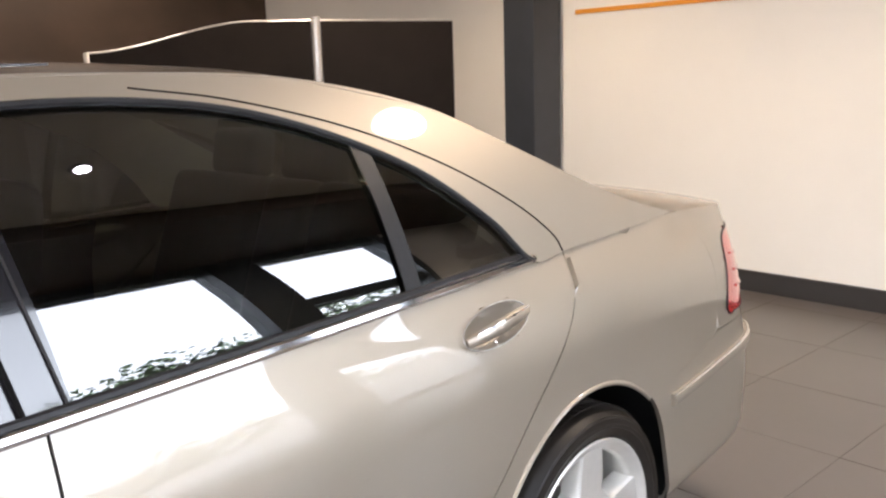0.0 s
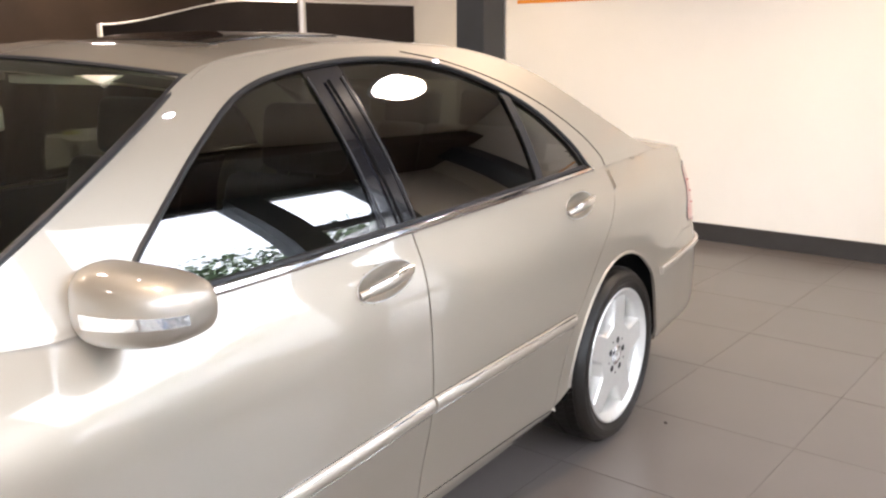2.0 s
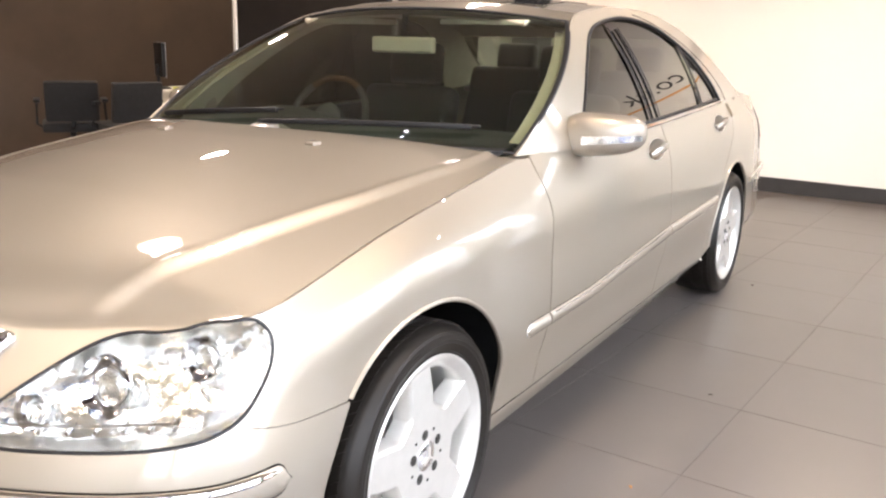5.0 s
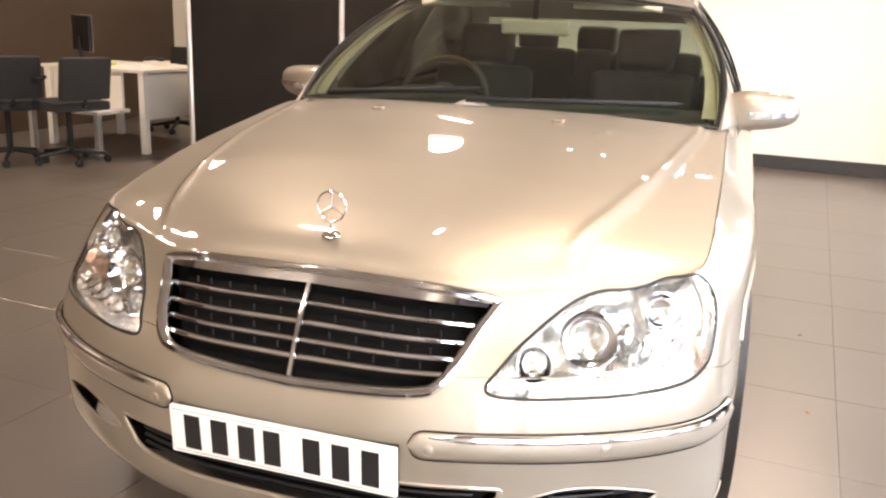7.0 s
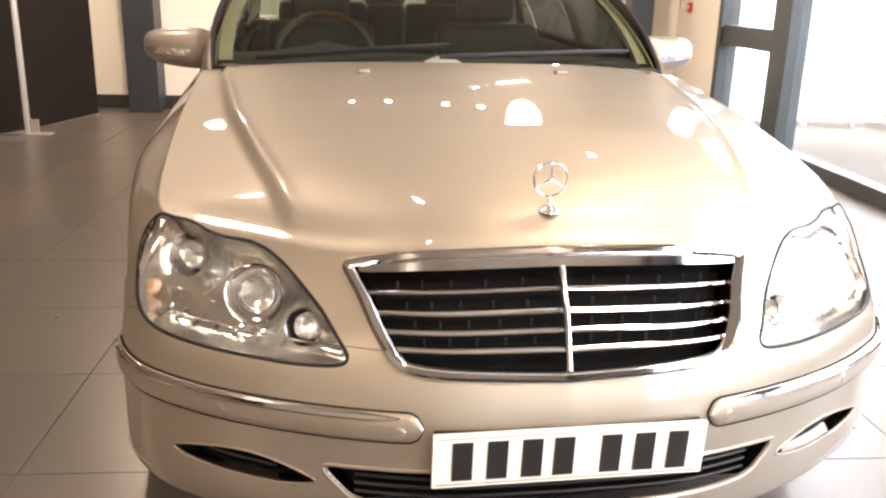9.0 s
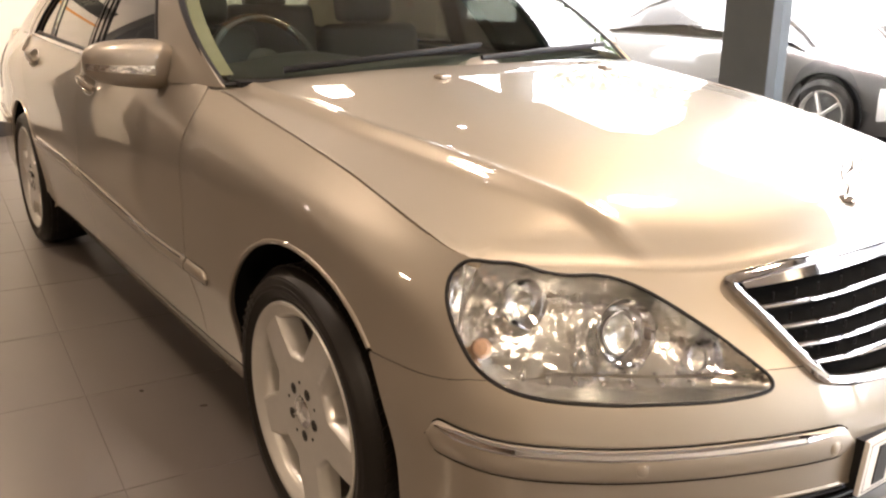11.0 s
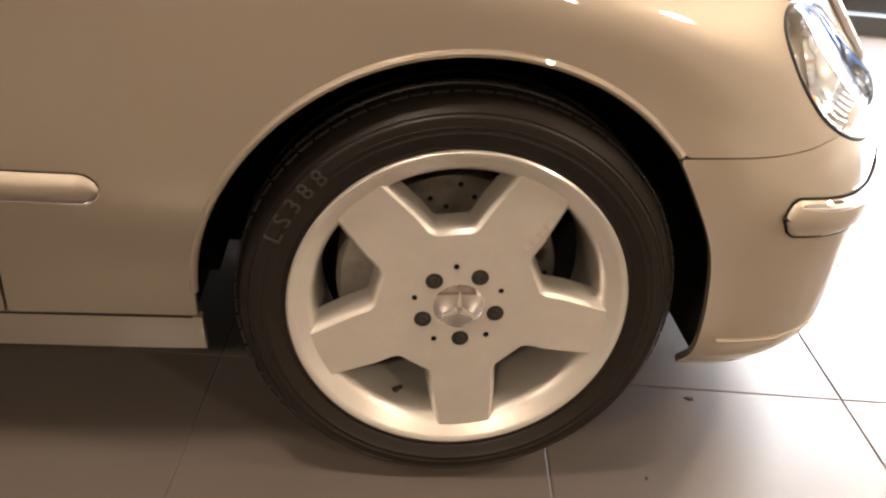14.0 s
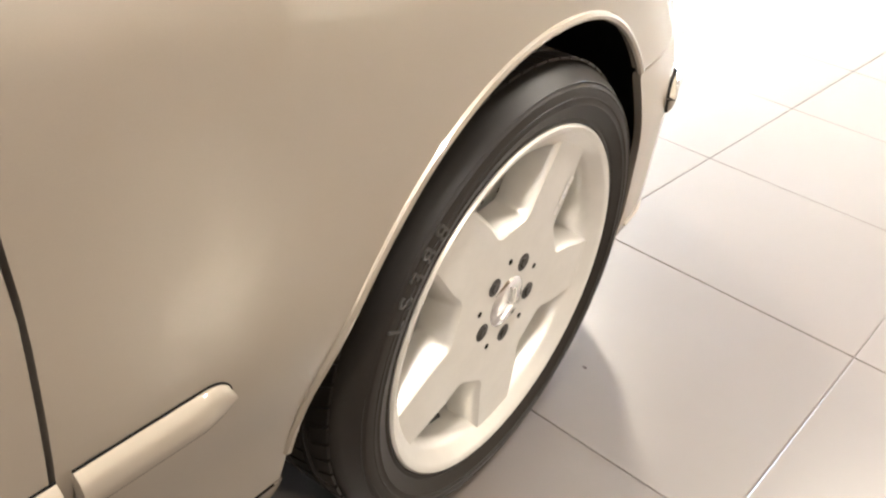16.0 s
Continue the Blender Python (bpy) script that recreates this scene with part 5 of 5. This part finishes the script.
for side in (1, -1):
    for x0, x1 in ((.482, .620), (.632, 1.787), (1.797, 2.578)):
        tv = mould_tv(x0, x1)
        f = lambda u, w: tuple(on_skin(*tv(u, w), side, .001 + .013 * min(1, (2 + 60 * u * (x1 - x0)) / 4 if x0 < .5 else 1) * max(0.0, math.sin(math.pi * w)) ** .7)[0])
        mo = part("side_moulding", sheet(f, 30, 8, .012, flip=side > 0), PAINT, car, "body-coloured side moulding")
        P = []
        for i in range(31):
            t, v = tv((.16 if x0 < .5 else .02) + (.82 if x0 < .5 else .96) * i / 30, .90)
            P.append(on_skin(t, v, side, .008)[0])
        if x0 > .5:
            part("chrome_line", tube(P, .0026, 6), CHROME, mo, "thin chrome line")
        # shadow gap round the upper edge, a fine bright lip along the lower one
        U = [(i / 40) ** 2 for i in range(41)] if x0 < .5 else [i / 40 for i in range(41)]
        part("edge_gap", tube([on_skin(*tv(u, 1.03), side, .0004)[0] for u in U], .0009, 6), DARK, mo)
        part("lower_lip", tube([on_skin(*tv(u, .02), side, .0025)[0] for u in U], .0017, 6), CHROME, mo, "fine bright lip")
    P = [on_skin(st(x), height(st(x), .2815), side, .0004)[0] for x in np.linspace(.385, 2.50, 50)]
    part("sill_gap", tube(P, .0014, 6), DARK, car)
    # chrome belt moulding under the windows and a black seal above it
    P = [Vector((x, (belt(x)[1] + .004) * side, belt(x)[2] + .002)) for x in np.linspace(.99, 2.875, 60)]
    part("belt_moulding", tube(P, .0115, 8, False, None, .9), CHROME, car, "bright belt moulding")
    P = [Vector((x, (belt(x)[1] - .004) * side, belt(x)[2] + .014)) for x in np.linspace(.99, 2.86, 60)]
    part("window_seal", tube(P, .008, 8), BLACK, car, "black window seal")
    P = [Vector((p[0], (cabin_y(p[0], p[1]) - .001) * side, p[1])) for p in [cr(INNER, k) for k in np.linspace(1, 10, 90)]]
    part("window_rubber", tube(P, .007, 8), BLACK, car, "black window rubber")
    # rear door line through the roof pillar
    P = [Vector((x, (cabin_y(x, z) + .0004) * side, z)) for x, z in [cr([(2.985, 1.02), (2.965, 1.06), (2.87, 1.14), (2.70, 1.24), (2.50, 1.325), (2.28, 1.385), (2.1, 1.412)], k) for k in np.linspace(0, 6, 40)]]
    part("door_line", tube(P, .0018, 6), DARK, car)
    P = [Vector((x, (cabin_y(x, z) + .001) * side, z)) for x, z in [cr([(1.80, .985), (1.775, 1.15), (1.755, 1.30), (1.75, 1.345)], k) for k in np.linspace(0, 3, 16)]]
    part("pillar_gap", tube(P, .004, 6), DARK, car)
    for dx in (-.062, .058):
        P = [Vector((x + dx, (cabin_y(x, z) - .003) * side, z)) for x, z in [cr([(1.80, .985), (1.775, 1.15), (1.752, 1.352)], k) for k in np.linspace(0, 2, 14)]]
        part("pillar_trim", tube(P, .0022, 6), BLACK, car, "slim black pillar trim")
    # door handles in their cups
    for (xc, zc), cup in zip(HANDLES, CUPS):
        cupo = part("handle_cup", shape_on_skin(cup, side, .0013, 14, 1.06, lambda w: .024 * max(0, 1 - (w / .90) ** 2.2)), PAINT, car, "recessed handle cup")
        part("cup_edge", rim_on_skin(cup, side, .0016, .0012, 1.0, .96), STEEL, cupo)
        pts = []
        for i in range(15):
            k = i / 14
            x, z = xc - .098 + .196 * k, zc - .004 + .022 * k
            p, n = on_skin(st(x), height(st(x), z), side, .004 + .024 * math.sin(math.pi * k) ** .6)
            pts.append(p)
        part("door_handle", tube(pts, lambda s: .0085 + .0045 * math.sin(math.pi * s), 10, False, None, 1.2), PAINT, car, "body-coloured pull handle")
        part("handle_chrome", tube([p + Vector((0, .006 * side, .010)) for p in pts[1:-1]], .0032, 6), CHROME, car, "chrome handle strip")
    # mirrors
    mb = bmesh.new()
    bmesh.ops.create_uvsphere(mb, u_segments=40, v_segments=24, radius=1)
    for v in mb.verts:
        x, y, z = v.co
        s = lambda a, e: math.copysign(abs(a) ** e, a)
        x, y, z = s(x, .75), s(y, .62), s(z, .72)
        taper = 1 - .16 * y
        v.co = (x * .075 * (1.0 if x < 0 else .5) + .02 * y * y, y * .132, z * .068 * taper + .006 * y)
    mo = part("mirror", mb, PAINT, car, "body-coloured door mirror")
    mo.matrix_basis = Matrix.Translation((1.0, .910 * side, 1.012)) @ Matrix.Diagonal((1, side, 1, 1)) @ Matrix.Rotation(radians(-12), 4, "Z")

    def blink(u, w):
        y = -.060 + .182 * u
        z = -.016 + (w - .5) * .026 * (1 - .35 * u) + .012 * u
        e = max(0.0, 1 - (abs(y) / .1325) ** 3.2 - (abs(z) / .070) ** 2.8)
        return (-.0765 * e ** .40 + .02 * (y / .132) ** 2 - .001, y, z)
    part("indicator", sheet(blink, 24, 4, .004, flip=True), REFLECTOR, mo, "clear indicator strip")
    part("mirror_foot", tube([(1.02, .868 * side, .985), (1.01, .89 * side, .985), (1.0, .93 * side, .982)], lambda s: .036 - .012 * s, 12, False, None, .6), PAINT, mo).matrix_parent_inverse = mo.matrix_basis.inverted()
    part("mirror_base", box(.955, .838 * side - .012, .955, 1.075, .838 * side + .012, 1.035, .01), PAINT, car)
    P = [on_both((3.75 + 1.28 * i / 20) * side, 1.12, .001)[0] for i in range(21)]
    part("bumper_crease", tube(P, .0028, 6), PAINT, car)
    P = [on_both((13.35 + 3.2 * i / 30) * side, 3.05 + .25 * min(i / 12, 1), .004)[0] for i in range(31)]
    rs = part("rear_rub_strip", tube(P, .014, 8, False, None, 1.2), PAINT, car)
    part("chrome_strip", tube([p + Vector((0, .006 * side, .014)) for p in P], .004, 6), CHROME, rs)
    # tail lamps
    tl = part("tail_light", shape_on_skin(TAIL, side, .003, 6), REDLAMP, car, "red tail light")
    for dv in (0, .28, .56):
        part("lamp_rib", tube([on_both((14.66 + 1.0 * i / 16) * side, 4.6 + dv, .004)[0] for i in range(17)], .0035, 6), REDLAMP, tl)
    part("lamp_edge", rim_on_skin(TAIL, side, .003, .001), BLACK, tl)
    def corner(u, w):
        t = 4.60 + .60 * u
        p = skin(t, 5.90 + .10 * min(w / .5, 1))
        y = p[1] - .08 * max(0, w - .5)
        z = p[2] if w <= .5 else bonnet_z(p[0] + .05 * (w - .5), y)
        return (p[0] + .05 * max(0, w - .5), y * side, z - .005)
    part("wing_corner", sheet(corner, 12, 8, .0, flip=side > 0), PAINT, car)
    # wheel housings and under-body
    for ax in (0, AXLE_R):
        wb = bmesh.new()
        rows = []
        for i in range(25):
            a = math.pi * i / 24 * 1.08 - .04 * math.pi
            brim = float(skin(*arc(ax, min(max(a, 0), math.pi)))[1]) - .010
            rows.append([wb.verts.new((ax - math.cos(a) * r, min(yy, brim) * side, WHEEL_Z + math.sin(a) * r)) for r, yy in ((ARCH + .002, brim), (ARCH + .012, .86), (ARCH + .014, .60), (.10, .58))])
        for i in range(24):
            for k in range(3):
                wb.faces.new((rows[i][k], rows[i + 1][k], rows[i + 1][k + 1], rows[i][k + 1]))
        for end in ((rows[0],) if ax == 0 else ()):
            low = [wb.verts.new((v.co.x, v.co.y - .02 * side, .235)) for v in end]
            for k in range(3):
                wb.faces.new((end[k], end[k + 1], low[k + 1], low[k]))
        part("wheel_housing", wb, DARK, car, "black wheel housing")
    lip = [on_skin(*arc(0, A_ON + (math.pi - A_ON) * i / 40), side, -.001)[0] for i in range(41)]
    part("arch_lip", tube(lip, .006, 8), PAINT, car)
    lip = [on_skin(*arc(AXLE_R, B_ON * i / 40), side, -.001)[0] for i in range(41)]
    part("arch_lip", tube(lip, .006, 8), PAINT, car)

# inner dark shell, so that gaps are dark and nothing shows through
part("under_tray", box(.40, -.80, .22, 2.56, .80, .27, .01), DARK, car, "dark floor pan")
part("under_tray", box(-.72, -.54, .24, .40, .54, .30, .01), DARK, car)
part("under_tray", box(2.56, -.56, .26, 3.9, .56, .32, .01), DARK, car)
for side in (1, -1):
    f = lambda u, w: tuple(on_skin(7.15 + (11.35 - 7.15) * u, .6 + 5.2 * w, side, -.03)[0])
    part("inner_panel", sheet(f, 20, 10, 0, flip=side > 0), DARK, car)
part("radiator", box(-.66, -.40, .34, -.62, .40, .72, .01), DARK, car)
part("bulkhead", box(.36, -.76, .30, .40, .76, .92, .01), DARK, car)


# ---- the saloon: seats and dashboard ----
def cushion(x0, y0, z0, x1, y1, z1, r=.05):
    b = box(x0, y0, z0, x1, y1, z1)
    bmesh.ops.bevel(b, geom=b.edges[:], offset=min(r, (x1 - x0) * .45, (y1 - y0) * .45, (z1 - z0) * .45), segments=4, affect="EDGES", profile=.6)
    return b


for yc in (.39, -.39):
    seat = empty("front_seat")
    seat.parent = car
    part("seat", cushion(1.22, yc - .26, .50, 1.76, yc + .26, .66, .06), LEATHER, seat, "dark leather seat cushion")
    bk = cushion(-.065, yc - .245, 0, .065, yc + .245, .49, .10)
    part("backrest", add(bmesh.new(), bk, Matrix.Translation((1.78, 0, .60)) @ Matrix.Rotation(radians(14), 4, "Y")), LEATHER, seat, "dark leather backrest")
    part("headrest", add(bmesh.new(), cushion(-.05, yc - .135, 0, .05, yc + .135, .19, .07), Matrix.Translation((1.915, 0, 1.085)) @ Matrix.Rotation(radians(8), 4, "Y")), LEATHER, seat, "dark headrest")
    for dy in (-.05, .05):
        part("headrest_post", tube([(1.90, yc + dy, 1.04), (1.925, yc + dy, 1.12)], .006, 8), CHROME, seat)
bench = empty("rear_bench")
bench.parent = car
part("seat", cushion(2.25, -.66, .50, 2.72, .66, .68, .06), LEATHER, bench, "dark leather rear bench")
for yc in (-.36, .36, 0):
    part("backrest", add(bmesh.new(), cushion(-.07, yc - (.25 if yc else .11), 0, .07, yc + (.25 if yc else .11), .55, .05), Matrix.Translation((2.72, 0, .62)) @ Matrix.Rotation(radians(20), 4, "Y")), LEATHER, bench)
    part("headrest", add(bmesh.new(), cushion(-.045, yc - .12, 0, .045, yc + .12, .15, .04), Matrix.Translation((2.93, 0, 1.13)) @ Matrix.Rotation(radians(10), 4, "Y")), LEATHER, bench)
part("rear_shelf", box(2.85, -.66, 1.0, 3.45, .66, 1.03, .01), LEATHER, car, "dark rear shelf")


def dash(u, w):
    y = (2 * u - 1) * .72
    prof = cr([(.60, .955), (.80, 1.0), (1.00, .995), (1.08, .95), (1.10, .82), (1.06, .70)], w * 5)
    hump = .035 * math.exp(-((y - .38) / .17) ** 2) * math.exp(-((prof[0] - 1.0) / .12) ** 2)
    return (prof[0], y, prof[1] + hump)


part("dashboard", sheet(dash, 40, 20, .01, flip=True), LEATHER, car, "dark dashboard")
part("wood_trim", tube([(1.105, y, .87) for y in np.linspace(-.68, .68, 12)], .018, 8, False, None, .7), WOOD, car, "walnut dashboard trim")
part("centre_console", cushion(1.05, -.12, .45, 1.75, .12, .72, .04), LEATHER, car, "dark centre console")
SW = Matrix.Translation((1.24, .39, .955)) @ Matrix.Rotation(radians(-64), 4, "Y")
wheelo = part("steering_wheel", add(bmesh.new(), tube([(math.cos(a) * .19, math.sin(a) * .19, 0) for a in np.linspace(0, math.tau, 49)[:-1]], .0145, 10, True), SW), LEATHER, car, "dark leather and wood steering wheel")
part("wheel_boss", add(bmesh.new(), lathe([(0, .03), (.05, .028), (.075, .01), (.07, -.03), (.03, -.12)], 24, "Z"), SW), LEATHER, wheelo)
part("wood_rim", add(bmesh.new(), tube([(math.cos(a) * .19, math.sin(a) * .19, .0) for a in np.linspace(radians(-38), radians(38), 20)], .0152, 10), SW), WOOD, wheelo, "walnut rim section")
for a in (radians(90), radians(-90), radians(180)):
    part("wheel_spoke", add(bmesh.new(), tube([(math.cos(a) * .05, math.sin(a) * .05, .01), (math.cos(a) * .185, math.sin(a) * .185, 0)], .013, 8, False, None, .5), SW), LEATHER, wheelo)
# linings
part("roof_lining", sheet(lambda u, w: (lambda p: (p[0], p[1] * .97, p[2] - .03))(roof(u, w)), 30, 20, 0), CREAM, car, "cream roof lining")
for side in (1, -1):
    f = lambda u, w: (lambda p: (p[0], (p[1] - .03) * side, p[2] - .006))(side_frame(.02 + .90 * u, .0 + .9 * w))
    part("pillar_lining", sheet(f, 60, 4, .004), CREAM, car, "cream pillar lining")
    part("door_card", sheet(lambda u, w: (lambda p: (p[0], (p[1] - .045) * side, p[2] - .01))(skin(st(.75 + 1.9 * u), 2.2 + 3.7 * w)), 20, 8, .01), LEATHER, car, "dark door lining")
    part("sun_visor", box(1.24, .15 * side - .0 if side > 0 else -.50, 1.345, 1.40, .50 if side > 0 else -.15, 1.365, .008), CREAM, car, "cream sun visor")
for side in (1, -1):
    f = lambda u, w: (lambda p: (p[0] + .03, p[1] * .985, p[2] - .03))(windscreen_f(.5 + side * (.497 - .032 * u), .10 + .86 * w))
    part("screen_pillar_lining", sheet(f, 4, 20, .004), CREAM, car, "cream windscreen pillar lining")
part("interior_mirror", cushion(1.20, -.145, 1.238, 1.228, .135, 1.298, .016), CREAM, car, "pale interior mirror")
part("mirror_stem", tube([(1.225, 0, 1.285), (1.235, 0, 1.385)], .012, 8), BLACK, car)

for side in (1, -1):
    def fill(u, w):
        x = .46 + .36 * u
        p = skin(st(x), 6)
        return (x, (p[1] - .004 - .13 * w) * side, p[2] - .006 + .004 * w)
    part("cowl_corner", sheet(fill, 10, 6, 0, flip=side < 0), PAINT, car)
# windscreen edge, cowl, wipers, washer nozzles
edge = [windscreen_f(u, 0) for u in np.linspace(0, 1, 40)] + [windscreen_f(1, w) for w in np.linspace(0, 1, 16)[1:]] + \
       [windscreen_f(u, 1) for u in np.linspace(1, 0, 40)[1:]] + [windscreen_f(0, w) for w in np.linspace(1, 0, 16)[1:-1]]
part("screen_rubber", tube(edge, .010, 8, True, None, .6), BLACK, car, "black windscreen rubber")
part("frit_band", sheet(lambda u, w: (lambda p: (p[0] + .002, p[1], p[2] - .005))(windscreen_f(.005 + .99 * u, .985 - .05 * w)), 40, 2, 0), BLACK, car, "black band along the screen")
part("cowl", sheet(lambda u, w: (lambda s: (.44 + .17 * s * s + .09 * w, s * .74, .992 - .010 * s * s + .004 * w))(2 * u - 1), 40, 4, .01, flip=True), BLACK, car, "black plastic cowl panel")
for y0, y1, lean in ((.05, -.62, 0), (.62, .02, 0)):
    def on_screen(y, k):
        p = windscreen_f((y / .765 + 1) / 2, k)
        return Vector((p[0] - .012, p[1], p[2] + .018))
    wo = part("wiper", tube([on_screen(y0 + (y1 - y0) * i / 14, .02 + .07 * (i / 14)) for i in range(15)], .0065, 8, False, None, 1.4), BLACK, car, "black windscreen wiper")
    part("wiper_blade", tube([on_screen(y0 + (y1 - y0) * (.25 + .78 * i / 14), .05 + .06 * i / 14) - Vector((.004, 0, .006)) for i in range(15)], .0045, 6), BLACK, wo)
part("wiper_cap", sheet(lambda u, w: (.50 + .06 * (2 * w - 1), .036 + .115 * (2 * u - 1), .985 + .045 * math.cos(math.pi * (u - .5)) ** 1.5 * math.sin(math.pi * min(max(.12 + .76 * w, 0), 1)) ), 20, 8, .004, flip=True), ALU, car, "pale grey wiper spindle cap")
for y in (-.30, .30):
    part("washer_nozzle", cushion(.30, y - .018, bonnet_z(.31, y) - .002, .335, y + .018, bonnet_z(.31, y) + .010, .006), PAINT, car)

# ---- flakes of dirt on the floor ----
DIRT = material("dried_dirt", (0.035, 0.026, 0.02), rough=0.85, var=0.2, scale=200)
DRYLEAF = material("dry_leaf", (0.35, 0.17, 0.06), rough=0.8, var=0.2, scale=150)


def dirt_flake(x, y, size, mat, label, seed):
    rnd = random.Random(seed)
    b = bmesh.new()
    rim = [(math.cos(a) * size * rnd.uniform(.5, 1), math.sin(a) * size * rnd.uniform(.25, .6)) for a in np.linspace(0, math.tau, 9)[:-1]]
    lo = [b.verts.new((px, py, 0)) for px, py in rim]
    up = [b.verts.new((px * .85, py * .85, size * rnd.uniform(.10, .25))) for px, py in rim]
    for k in range(8):
        b.faces.new((lo[k], lo[(k + 1) % 8], up[(k + 1) % 8], up[k]))
    b.faces.new(up)
    b.faces.new(lo[::-1])
    ob = link("dirt_flake", b, mat)
    ob.matrix_world = pose(x, y, .0006, 0, 0, rnd.uniform(0, 360))
    tagged(ob, label, "debris", "dirt flakes")


for k, (x, y, size) in enumerate(((-.66, .435, .007), (-.71, .478, .007), (-.489, .673, .013), (.98, .97, .013), (.775, .846, .016), (.96, 1.406, .009),
                                  (-.344, .89, .006), (3.2, -1.0, .016), (1.53, -1.19, .012))):
    dirt_flake(x, y, size, DIRT, "small dark flake of dirt lying on the tiles", 40 + k)
dirt_flake(.70, -1.165, .012, DRYLEAF, "small dry orange-brown leaf scrap on the tiles", 60)

# ---- floor tiles, last ----
def tile_mesh():
    b = bmesh.new()
    s, e = .2987, .0016
    lo = [b.verts.new((sx * s, sy * s, -.0022)) for sx, sy in ((-1, -1), (1, -1), (1, 1), (-1, 1))]
    md = [b.verts.new((v.co.x, v.co.y, -.0009)) for v in lo]
    up = [b.verts.new((v.co.x * (1 - e / s), v.co.y * (1 - e / s), 0)) for v in lo]
    for A, B in ((lo, md), (md, up)):
        for k in range(4):
            b.faces.new((A[k], A[(k + 1) % 4], B[(k + 1) % 4], B[k]))
    b.faces.new(up)
    me = bpy.data.meshes.new("tile")
    b.to_mesh(me)
    b.free()
    me.materials.append(TILE)
    return me


TILE_MESH = tile_mesh()
rest_v, rest_f = [], []
for i in range(-10, 12):
    for j in range(-5, 11):
        cx, cy = -.25 + .6 * i + .3, .6 * j + .3
        if not (X0 - .2 < cx < X1 + .1 and Y0 < cy < Y1):
            continue
        if -5 <= i <= 10 and -5 <= j <= 7:
            t = new("tile", TILE_MESH)
            t.parent = floor
            t.location = (cx, cy, random.Random(i * 31 + j).uniform(-.0003, .0003))
        else:
            k = len(rest_v)
            rest_v += [(cx + sx * .2987, cy + sy * .2987, 0) for sx, sy in ((-1, -1), (1, -1), (1, 1), (-1, 1))]
            rest_f.append((k, k + 1, k + 2, k + 3))
me = bpy.data.meshes.new("far_tiles")
me.from_pydata(rest_v, [], rest_f)
me.materials.append(TILE)
ft = new("far_tiles", me)
ft.parent = floor
tagged(ft, kind="stuff")
